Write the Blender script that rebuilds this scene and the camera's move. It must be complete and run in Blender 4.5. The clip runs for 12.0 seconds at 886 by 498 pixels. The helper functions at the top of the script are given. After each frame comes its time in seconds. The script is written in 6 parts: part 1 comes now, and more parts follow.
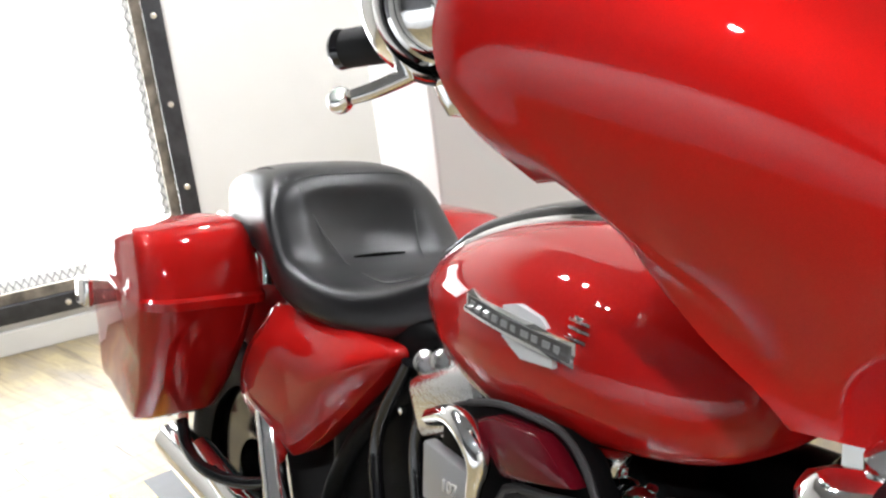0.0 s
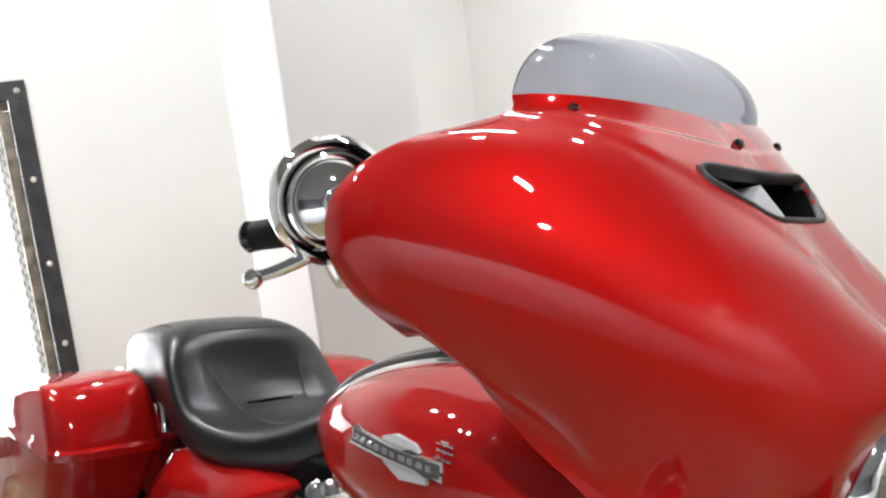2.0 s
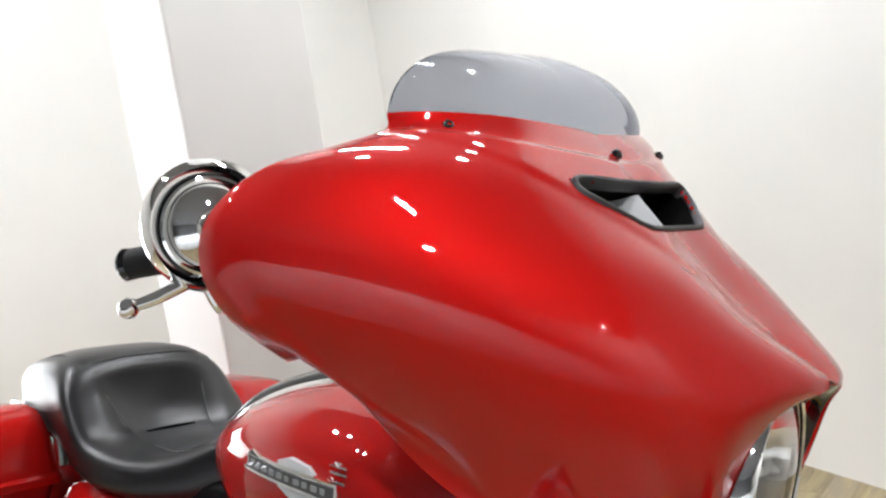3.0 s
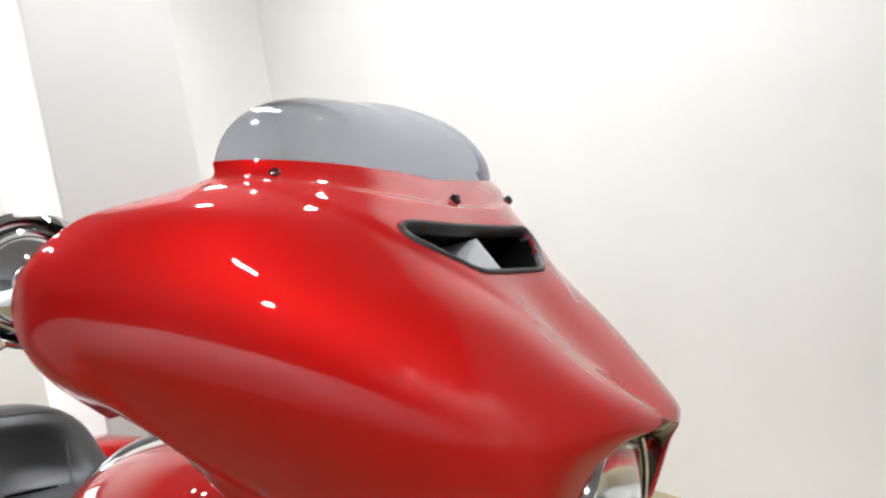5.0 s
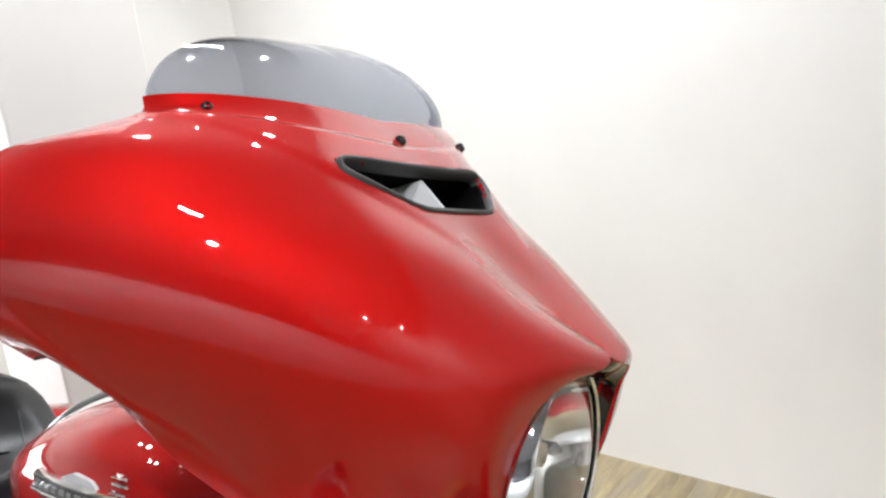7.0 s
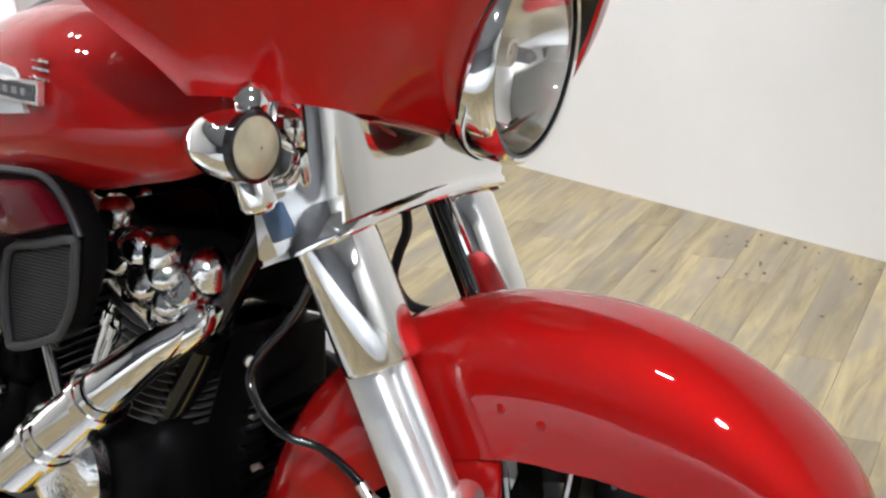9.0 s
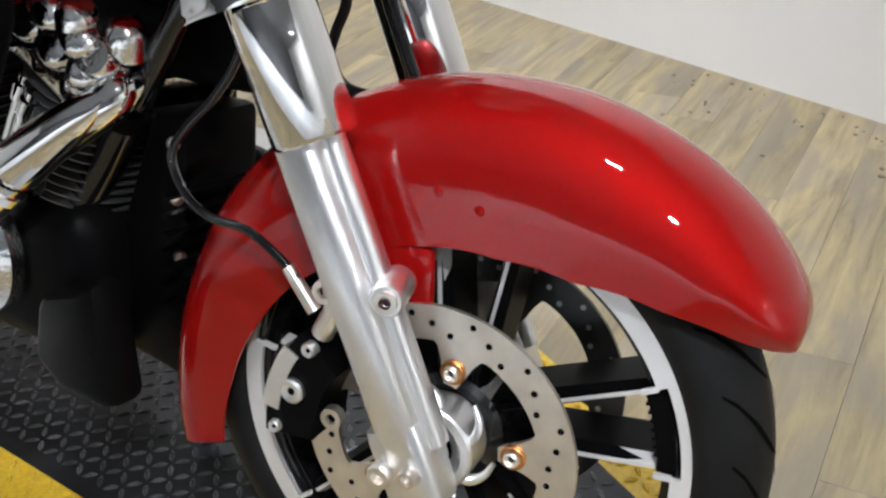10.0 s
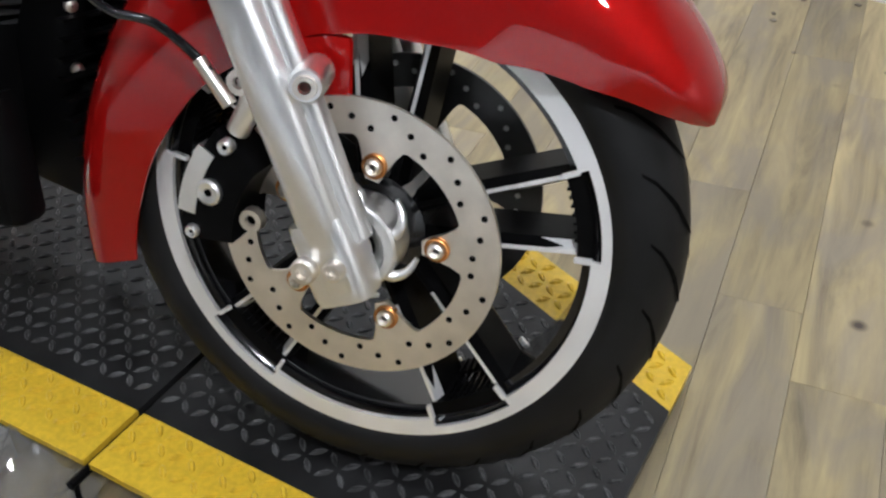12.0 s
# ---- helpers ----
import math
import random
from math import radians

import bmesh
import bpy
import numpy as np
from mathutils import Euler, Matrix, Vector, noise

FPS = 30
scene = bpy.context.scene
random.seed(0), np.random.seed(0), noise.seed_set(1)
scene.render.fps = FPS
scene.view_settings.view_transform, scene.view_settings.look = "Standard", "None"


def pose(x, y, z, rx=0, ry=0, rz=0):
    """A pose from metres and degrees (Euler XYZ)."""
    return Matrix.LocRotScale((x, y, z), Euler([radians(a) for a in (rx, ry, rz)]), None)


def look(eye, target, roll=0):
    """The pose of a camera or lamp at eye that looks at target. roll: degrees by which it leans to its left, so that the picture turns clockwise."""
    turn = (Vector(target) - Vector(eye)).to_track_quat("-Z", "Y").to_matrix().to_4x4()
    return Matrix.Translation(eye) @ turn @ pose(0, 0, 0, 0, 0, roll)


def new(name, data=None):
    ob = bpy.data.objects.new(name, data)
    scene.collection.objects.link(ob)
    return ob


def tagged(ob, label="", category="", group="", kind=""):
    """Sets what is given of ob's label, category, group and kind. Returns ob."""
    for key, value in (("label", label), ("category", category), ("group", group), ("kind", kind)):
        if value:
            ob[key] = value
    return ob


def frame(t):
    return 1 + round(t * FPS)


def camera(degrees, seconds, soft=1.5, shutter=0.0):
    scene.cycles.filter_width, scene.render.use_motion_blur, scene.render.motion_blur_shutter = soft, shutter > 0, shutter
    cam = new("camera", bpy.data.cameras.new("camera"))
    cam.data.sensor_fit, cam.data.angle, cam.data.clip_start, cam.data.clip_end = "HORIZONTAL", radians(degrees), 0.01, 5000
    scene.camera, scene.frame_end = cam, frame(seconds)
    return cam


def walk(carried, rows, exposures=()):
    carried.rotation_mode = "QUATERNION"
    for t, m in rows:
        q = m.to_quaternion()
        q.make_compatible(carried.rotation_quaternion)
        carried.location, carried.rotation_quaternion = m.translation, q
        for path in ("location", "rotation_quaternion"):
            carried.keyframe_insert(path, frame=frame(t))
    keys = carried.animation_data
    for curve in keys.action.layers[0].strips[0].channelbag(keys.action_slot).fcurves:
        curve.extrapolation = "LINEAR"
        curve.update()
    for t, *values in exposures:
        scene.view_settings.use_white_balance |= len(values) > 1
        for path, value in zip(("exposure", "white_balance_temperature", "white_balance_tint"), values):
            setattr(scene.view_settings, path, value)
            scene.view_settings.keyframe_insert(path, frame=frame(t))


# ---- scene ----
cam = camera(48.3, 12.0, soft=2.4)
PATH = [
    (0, (0.094, -0.724, 1.31), (-1.299, 0.59, 0.732), -7.0),
    (0.5, (0.183, -0.896, 1.358), (-1.177, 0.494, 0.893), -8.5),
    (1, (0.221, -0.935, 1.377), (-1.081, 0.539, 1.011), -7.2),
    (1.5, (0.24, -0.927, 1.386), (-1.027, 0.583, 1.044), -7.0),
    (2, (0.257, -0.909, 1.384), (-0.958, 0.645, 1.051), -7.1),
    (2.5, (0.277, -0.891, 1.385), (-0.871, 0.714, 1.057), -7.8),
    (3, (0.294, -0.876, 1.386), (-0.797, 0.767, 1.053), -8.5),
    (3.5, (0.311, -0.859, 1.387), (-0.727, 0.819, 1.057), -9.1),
    (5.5, (0.39, -0.814, 1.36), (-0.546, 0.935, 1.109), -9.1),
    (6, (0.399, -0.803, 1.356), (-0.532, 0.948, 1.1), -9.1),
    (6.5, (0.394, -0.802, 1.349), (-0.517, 0.96, 1.092), -9.5),
    (8.3, (0.39, -0.729, 1.139), (-0.585, 0.928, 0.589), -9.9),
    (8.5, (0.387, -0.725, 1.125), (-0.582, 0.919, 0.525), -9.3),
    (9, (0.374, -0.716, 1.087), (-0.549, 0.901, 0.357), -6.8),
    (9.5, (0.364, -0.71, 1.048), (-0.5, 0.871, 0.178), -3.8),
    (10, (0.358, -0.699, 1.002), (-0.414, 0.845, -0.007), -2.8),
    (10.5, (0.355, -0.702, 0.949), (-0.358, 0.805, -0.155), -1.3),
    (11, (0.351, -0.706, 0.91), (-0.292, 0.78, -0.264), -0.2),
    (11.5, (0.348, -0.711, 0.867), (-0.237, 0.761, -0.354), -0.0),
    (12, (0.347, -0.752, 0.916), (-0.184, 0.762, -0.278), -0.5),
]
walk(cam, [(t, look(eye, target, roll)) for t, eye, target, roll in PATH], exposures=[(0.0, 0.35, 6150, 10), (0.8, 0.2, 6150, 10), (2.5, 0.08, 6150, 10), (6.0, 0.18, 6150, 10), (8.5, 0.25, 6000, 10), (10.0, 0.0, 5900, 10), (10.6, -0.14, 5900, 10), (12.0, -0.2, 5900, 10)])

# ---- light and exposure ----
world = bpy.data.worlds.new("room_air")
scene.world = world
world.use_nodes = True
wbg = world.node_tree.nodes["Background"]
sky = world.node_tree.nodes.new("ShaderNodeTexSky")
sky.sky_type, sky.sun_disc = "NISHITA", False
sky.sun_elevation, sky.sun_rotation = radians(35), radians(250)
world.node_tree.links.new(sky.outputs[0], wbg.inputs[0])
wbg.inputs[1].default_value = 0.12

LAMP_Z = 2.84
# ceiling spotlights near the bike; unseen far ones added to brighten the right wall
FILL_SPOTS = [(5.4, -1.6), (5.4, -3.0)]
# unseen narrow downlights, added to brighten the open floor that the paint reflects
BOUNCE_SPOTS = [(-2.4, -4.4), (-0.3, -4.4), (1.8, -4.4), (-2.4, -6.6), (-0.3, -6.6), (1.8, -6.6)]
# the one at (-0.90, 0.90) is set there to brighten the column
LAMP_SPOTS = [(-0.35, 1.60), (-0.90, 0.90), (-2.35, 1.50), (-2.70, 0.40), (-2.37, 0.20), (-2.20, -0.54), (-1.95, -0.68)]
# unseen spotlight aimed at the motorcycle, added to brighten its front end
AIMED_SPOTS = [(1.25, -1.75, 250.0)]
LAMP_POWER = 12.5


# ---- materials ----
def material(name):
    m = bpy.data.materials.new(name)
    m.use_nodes = True
    nt = m.node_tree
    return m, nt, nt.nodes["Principled BSDF"]


def node(nt, kind, **values):
    n = nt.nodes.new(kind)
    for k, v in values.items():
        n.inputs[k].default_value = v
    return n


def noise_bump(nt, bsdf, scale, strength, distance=0.002, detail=4.0):
    co = nt.nodes.new("ShaderNodeTexCoord")
    n = node(nt, "ShaderNodeTexNoise", Scale=scale, Detail=detail)
    b = node(nt, "ShaderNodeBump", Strength=strength, Distance=distance)
    nt.links.new(co.outputs["Object"], n.inputs["Vector"])
    nt.links.new(n.outputs["Fac"], b.inputs["Height"])
    nt.links.new(b.outputs["Normal"], bsdf.inputs["Normal"])
    return co, n


def vary(nt, bsdf, co, scale, dark, light, low=0.35, high=0.65, detail=5.0, socket="Base Color"):
    n = node(nt, "ShaderNodeTexNoise", Scale=scale, Detail=detail)
    r = nt.nodes.new("ShaderNodeValToRGB")
    r.color_ramp.elements[0].position, r.color_ramp.elements[1].position = low, high
    r.color_ramp.elements[0].color, r.color_ramp.elements[1].color = (*dark, 1), (*light, 1)
    nt.links.new(co.outputs["Object"], n.inputs["Vector"])
    nt.links.new(n.outputs["Fac"], r.inputs["Fac"])
    nt.links.new(r.outputs["Color"], bsdf.inputs[socket])
    return n, r


def simple(name, color, rough, metal=0.0, bump=0.0, scale=200.0, spread=0.12, patch=6.0, coat=0.0, gloss=0.5):
    m, nt, b = material(name)
    b.inputs["Specular IOR Level"].default_value = gloss
    b.inputs["Roughness"].default_value, b.inputs["Metallic"].default_value = rough, metal
    b.inputs["Coat Weight"].default_value, b.inputs["Coat Roughness"].default_value = coat, 0.03
    co, _ = noise_bump(nt, b, scale, bump, 0.001)
    vary(nt, b, co, patch, [c * (1 - spread) for c in color], [min(1, c * (1 + spread)) for c in color])
    return m


def red_paint(name, dark, light, flake=0.22):
    """A flake-filled colour coat under smooth clear lacquer."""
    m, nt, b = material(name)
    b.inputs["Metallic"].default_value = flake
    b.inputs["Roughness"].default_value = 0.6
    b.inputs["Specular IOR Level"].default_value = 0.0
    b.inputs["Coat Weight"].default_value, b.inputs["Coat Roughness"].default_value = 1.0, 0.012
    b.inputs["Coat IOR"].default_value = 1.47
    co = nt.nodes.new("ShaderNodeTexCoord")
    vary(nt, b, co, 1400.0, dark, light, 0.3, 0.7, 2.0)
    # faint orange peel in the lacquer alone
    peel = node(nt, "ShaderNodeTexNoise", Scale=55.0, Detail=2.0)
    bp = node(nt, "ShaderNodeBump", Strength=0.035, Distance=0.001)
    nt.links.new(co.outputs["Object"], peel.inputs["Vector"])
    nt.links.new(peel.outputs["Fac"], bp.inputs["Height"])
    nt.links.new(bp.outputs["Normal"], b.inputs["Coat Normal"])
    return m


RED = red_paint("red_metallic_paint", (0.325, 0.0035, 0.0035), (0.425, 0.007, 0.005), 0.5)
MAROON = red_paint("maroon_paint", (0.07, 0.002, 0.006), (0.11, 0.003, 0.009))
CHROME = simple("chrome", (0.92, 0.92, 0.91), 0.05, 1.0, 0.02, 60.0, 0.02)
ROUGHCHROME = simple("wavy_chrome", (0.93, 0.93, 0.92), 0.06, 1.0, 1.0, 150.0, 0.02)
LIPALU = simple("bright_machined_lip", (0.88, 0.88, 0.88), 0.34, 0.45, 0.05, 300.0, 0.04, 18.0)
STEEL = simple("brushed_steel", (0.88, 0.83, 0.755), 0.36, 1.0, 0.08, 380.0, 0.08, 30.0)
ALU = simple("machined_aluminium", (0.95, 0.95, 0.945), 0.36, 1.0, 0.05, 300.0, 0.05, 18.0)
GLOSSBLACK = simple("gloss_black", (0.006, 0.006, 0.007), 0.12, 0.0, 0.02, 90.0, 0.2, 10.0, 0.4)
SATIN = simple("satin_black", (0.003, 0.003, 0.0032), 0.40, 0.0, 0.10, 260.0, 0.25, 12.0, 0.0, 0.05)
RUBBER = simple("tyre_rubber", (0.007, 0.007, 0.0074), 0.58, 0.0, 0.15, 240.0, 0.25, 14.0, 0.0, 0.25)
GREYPLATE = simple("grey_badge", (0.36, 0.365, 0.37), 0.35, 0.6, 0.05, 400.0, 0.1)
SHIELDGREY = simple("shield_grey", (0.55, 0.555, 0.56), 0.35, 0.3, 0.05, 300.0, 0.1)
GREYPLATE_DARK = simple("dark_grey_rubber", (0.022, 0.022, 0.023), 0.5, 0.0, 0.08, 300.0, 0.15)
# near-black: the duct, and painted shade in drill holes, tread grooves, seat fold
DUCTSHADE = simple("duct_and_shade_black", (0.002, 0.002, 0.002), 0.7, 0.0, 0.05, 200.0, 0.2, 20.0, 0.0, 0.05)
BRONZE = simple("bronze_bush", (0.55, 0.25, 0.08), 0.35, 0.9, 0.05, 200.0, 0.25, 60.0)
PLASTIC_SMOKE = simple("smoked_lens", (0.33, 0.29, 0.20), 0.18, 0.0, 0.15, 320.0, 0.2, 30.0, 0.5)
YELLOW = simple("yellow_paint", (0.66, 0.44, 0.03), 0.30, 0.0, 0.25, 260.0, 0.10, 120.0)
# lugs lighter than their plate, for wear and for painted grey highlights
PLATEWORN_LIT = simple("worn_highlit_lugs", (0.060, 0.060, 0.061), 0.34, 0.0, 0.3, 220.0, 0.6, 40.0, 0.0, 0.5)
PLATEBLACK = simple("black_tread_plate", (0.014, 0.014, 0.0145), 0.36, 0.0, 0.25, 160.0, 0.55, 9.0, 0.0, 0.34)
PLATESILVER = simple("bare_tread_plate", (0.60, 0.60, 0.60), 0.35, 1.0, 0.15, 140.0, 0.15, 10.0)
WALLPAINT = simple("white_wall_paint", (0.80, 0.79, 0.765), 0.55, 0.0, 0.12, 70.0, 0.025, 1.7)
SUBFLOOR = simple("brown_subfloor", (0.16, 0.125, 0.08), 0.8, 0.0, 0.1, 60.0)
TRIMPAINT = simple("white_trim_paint", (0.78, 0.77, 0.74), 0.45, 0.0, 0.08, 60.0, 0.04, 4.0)
CEILPAINT = simple("ceiling_paint", (0.16, 0.16, 0.162), 0.8, 0.0, 0.1, 60.0, 0.03, 2.0)
IRON = simple("black_window_iron", (0.045, 0.046, 0.050), 0.45, 0.3, 0.15, 80.0, 0.3, 14.0)
RUSTWOOD = simple("weathered_frame", (0.22, 0.19, 0.15), 0.7, 0.0, 0.4, 60.0, 0.45, 16.0)
THREAD = simple("seat_thread", (0.07, 0.07, 0.07), 0.8)


def leather():
    m, nt, b = material("black_leather")
    b.inputs["Roughness"].default_value = 0.33
    b.inputs["Specular IOR Level"].default_value = 0.5
    co = nt.nodes.new("ShaderNodeTexCoord")
    v = node(nt, "ShaderNodeTexVoronoi", Scale=420.0)
    n = node(nt, "ShaderNodeTexNoise", Scale=14.0, Detail=4.0)
    add = nt.nodes.new("ShaderNodeMath")
    add.operation = "MULTIPLY_ADD"
    add.inputs[1].default_value = 0.25
    bp = node(nt, "ShaderNodeBump", Strength=0.22, Distance=0.0015)
    nt.links.new(co.outputs["Object"], v.inputs["Vector"])
    nt.links.new(co.outputs["Object"], n.inputs["Vector"])
    nt.links.new(v.outputs["Distance"], add.inputs[0])
    nt.links.new(n.outputs["Fac"], add.inputs[2])
    nt.links.new(add.outputs[0], bp.inputs["Height"])
    nt.links.new(bp.outputs["Normal"], b.inputs["Normal"])
    vary(nt, b, co, 9.0, (0.005, 0.005, 0.006), (0.011, 0.011, 0.012))
    return m


LEATHER = leather()


def tinted_glass(name, color, rough=0.02, ior=1.25):
    m, nt, b = material(name)
    b.inputs["Base Color"].default_value = (*color, 1)
    b.inputs["Roughness"].default_value = rough
    b.inputs["Transmission Weight"].default_value = 1.0
    b.inputs["IOR"].default_value = ior
    return m


SMOKE = tinted_glass("smoked_screen", (0.44, 0.46, 0.53), 0.02, 1.12)
CLEAR = tinted_glass("clear_lens", (0.96, 0.96, 0.95))
PANE = tinted_glass("window_pane", (0.97, 0.98, 0.98))


def wood_floor():
    m, nt, b = material("wood_look_plank")
    b.inputs["Roughness"].default_value = 0.42
    co = nt.nodes.new("ShaderNodeTexCoord")
    info = nt.nodes.new("ShaderNodeObjectInfo")
    shift = nt.nodes.new("ShaderNodeVectorMath")
    shift.operation = "ADD"
    scale = nt.nodes.new("ShaderNodeVectorMath")
    scale.operation = "SCALE"
    scale.inputs["Scale"].default_value = 37.0
    comb = nt.nodes.new("ShaderNodeCombineXYZ")
    for k in range(3):
        nt.links.new(info.outputs["Random"], comb.inputs[k])
    nt.links.new(comb.outputs[0], scale.inputs[0])
    nt.links.new(co.outputs["Object"], shift.inputs[0])
    nt.links.new(scale.outputs[0], shift.inputs[1])
    mp = nt.nodes.new("ShaderNodeMapping")
    mp.inputs["Scale"].default_value = (1.5, 12.0, 4.0)
    nt.links.new(shift.outputs[0], mp.inputs[0])
    grain = node(nt, "ShaderNodeTexNoise", Scale=1.7, Detail=9.0, Roughness=0.66, Distortion=0.7)
    nt.links.new(mp.outputs[0], grain.inputs["Vector"])
    ramp = nt.nodes.new("ShaderNodeValToRGB")
    els = ramp.color_ramp.elements
    els[0].position, els[0].color = 0.30, (0.16, 0.130, 0.082, 1)
    els[1].position, els[1].color = 0.70, (0.455, 0.370, 0.195, 1)
    mid = els.new(0.5)
    mid.color = (0.335, 0.270, 0.148, 1)
    nt.links.new(grain.outputs["Fac"], ramp.inputs[0])
    cloud = node(nt, "ShaderNodeTexNoise", Scale=3.0, Detail=5.0, Roughness=0.6, Distortion=0.6)
    patch = nt.nodes.new("ShaderNodeMapping")
    patch.inputs["Scale"].default_value = (1.0, 3.2, 1.0)
    nt.links.new(shift.outputs[0], patch.inputs[0])
    nt.links.new(patch.outputs[0], cloud.inputs["Vector"])
    mix = nt.nodes.new("ShaderNodeMix")
    mix.data_type, mix.blend_type = "RGBA", "MIX"
    mix.inputs["B"].default_value = (0.245, 0.210, 0.165, 1)
    cr = nt.nodes.new("ShaderNodeMapRange")
    cr.inputs["From Min"].default_value, cr.inputs["From Max"].default_value = 0.44, 0.62
    cr.inputs["To Max"].default_value = 0.7
    nt.links.new(cloud.outputs["Fac"], cr.inputs["Value"])
    nt.links.new(cr.outputs[0], mix.inputs["Factor"])
    nt.links.new(ramp.outputs[0], mix.inputs["A"])
    tone = nt.nodes.new("ShaderNodeHueSaturation")
    tr = nt.nodes.new("ShaderNodeMapRange")
    tr.inputs["To Min"].default_value, tr.inputs["To Max"].default_value = 0.85, 1.2
    nt.links.new(info.outputs["Random"], tr.inputs["Value"])
    nt.links.new(tr.outputs[0], tone.inputs["Value"])
    nt.links.new(mix.outputs["Result"], tone.inputs["Color"])
    knots = node(nt, "ShaderNodeTexVoronoi", Scale=4.3)
    nt.links.new(shift.outputs[0], knots.inputs["Vector"])
    kr = nt.nodes.new("ShaderNodeMapRange")
    kr.inputs["From Min"].default_value, kr.inputs["From Max"].default_value = 0.02, 0.07
    nt.links.new(knots.outputs["Distance"], kr.inputs["Value"])
    km = nt.nodes.new("ShaderNodeMix")
    km.data_type = "RGBA"
    km.inputs["A"].default_value = (0.06, 0.045, 0.035, 1)
    nt.links.new(kr.outputs[0], km.inputs["Factor"])
    nt.links.new(tone.outputs[0], km.inputs["B"])
    nt.links.new(km.outputs["Result"], b.inputs["Base Color"])
    bp = node(nt, "ShaderNodeBump", Strength=0.25, Distance=0.0012)
    nt.links.new(grain.outputs["Fac"], bp.inputs["Height"])
    nt.links.new(bp.outputs["Normal"], b.inputs["Normal"])
    return m


WOOD = wood_floor()


def glow(name, color, strength):
    m = bpy.data.materials.new(name)
    m.use_nodes = True
    nt = m.node_tree
    nt.nodes.remove(nt.nodes["Principled BSDF"])
    e = node(nt, "ShaderNodeEmission", Color=(*color, 1), Strength=strength)
    nt.links.new(e.outputs[0], nt.nodes["Material Output"].inputs[0])
    return m


# ---- mesh helpers ----
def part(name, bm, mat, parent=None, label="", M=None, smooth=True, angle=40.0):
    """Link a bmesh as one mesh object under a thing or a part."""
    if M is not None:
        bmesh.ops.transform(bm, matrix=M, verts=bm.verts)
    bmesh.ops.recalc_face_normals(bm, faces=bm.faces)
    if smooth:
        for f in bm.faces:
            f.smooth = True
        for e in bm.edges:
            if len(e.link_faces) == 2 and e.calc_face_angle() > radians(angle):
                e.smooth = False
    me = bpy.data.meshes.new(name)
    bm.to_mesh(me)
    bm.free()
    me.materials.append(mat)
    ob = new(name, me)
    if parent is not None:
        ob.parent = parent
    if label:
        ob["label"] = label
    return ob


def spline(points, n, closed=False):
    """Catmull-Rom through points, n steps a span."""
    pts = [Vector(p) for p in points]
    out, k = [], len(pts)
    spans = k if closed else k - 1
    for i in range(spans):
        p0 = pts[(i - 1) % k] if closed or i else pts[0] * 2 - pts[1]
        p1, p2 = pts[i], pts[(i + 1) % k]
        p3 = pts[(i + 2) % k] if closed or i + 2 < k else pts[-1] * 2 - pts[-2]
        for j in range(n):
            t = j / n
            out.append(0.5 * (2 * p1 + (p2 - p0) * t + (2 * p0 - 5 * p1 + 4 * p2 - p3) * t * t + (3 * p1 - p0 - 3 * p2 + p3) * t ** 3))
    if not closed:
        out.append(pts[-1])
    return out


def grid(rows, closed_u=False, closed_v=False, caps=False, bm=None):
    """Faces between rows of points; closed_u joins the ends of a row."""
    bm = bm or bmesh.new()
    vs = [[bm.verts.new(p) for p in r] for r in rows]
    n = len(vs)
    for i in range(n if closed_v else n - 1):
        a, b = vs[i], vs[(i + 1) % n]
        m = len(a)
        for j in range(m if closed_u else m - 1):
            bm.faces.new((a[j], a[(j + 1) % m], b[(j + 1) % m], b[j]))
    if caps:
        bm.faces.new(vs[0][::-1])
        bm.faces.new(vs[-1])
    return bm


def tube(points, radius, seg=12, n=6, bm=None, caps=True):
    """A round bar along a smooth line; radius may be a list for the given points."""
    pts = spline(points, n) if n else [Vector(p) for p in points]
    rad = [radius] * len(pts)
    if isinstance(radius, (list, tuple)):
        rad = [v.x for v in spline([(r, 0, 0) for r in radius], n)] if n else list(radius)
    rings, side = [], None
    for i, p in enumerate(pts):
        d = (pts[min(i + 1, len(pts) - 1)] - pts[max(i - 1, 0)]).normalized()
        if side is None:
            side = d.orthogonal().normalized()
        side = (side - d * side.dot(d)).normalized()
        up = d.cross(side)
        rings.append([p + (side * math.cos(a) + up * math.sin(a)) * rad[i] for a in (2 * math.pi * k / seg for k in range(seg))])
    return grid(rings, closed_u=True, caps=caps, bm=bm)


def lathe(profile, origin, axis, seg=48, bm=None, closed=False):
    """Turn (distance along axis, radius) pairs round an axis."""
    d = Vector(axis).normalized()
    s = d.orthogonal().normalized()
    u = d.cross(s)
    o = Vector(origin)
    rings = [[o + d * h + (s * math.cos(a) + u * math.sin(a)) * r for a in (2 * math.pi * k / seg for k in range(seg))] for h, r in profile]
    return grid(rings, closed_u=True, closed_v=closed, caps=False, bm=bm)


def box(centre, size, bevel=0.0, seg=2, M=None, bm=None):
    b2 = bmesh.new()
    bmesh.ops.create_cube(b2, size=1.0)
    bmesh.ops.scale(b2, vec=size, verts=b2.verts)
    if bevel:
        bmesh.ops.bevel(b2, geom=list(b2.edges), offset=bevel, segments=seg, profile=0.5, affect="EDGES")
    if M is not None:
        bmesh.ops.transform(b2, matrix=M, verts=b2.verts)
    bmesh.ops.translate(b2, vec=centre, verts=b2.verts)
    if bm is None:
        return b2
    join(bm, b2)
    return bm


def join(bm, other):
    me = bpy.data.meshes.new("tmp")
    other.to_mesh(me)
    other.free()
    bm.from_mesh(me)
    bpy.data.meshes.remove(me)
    return bm


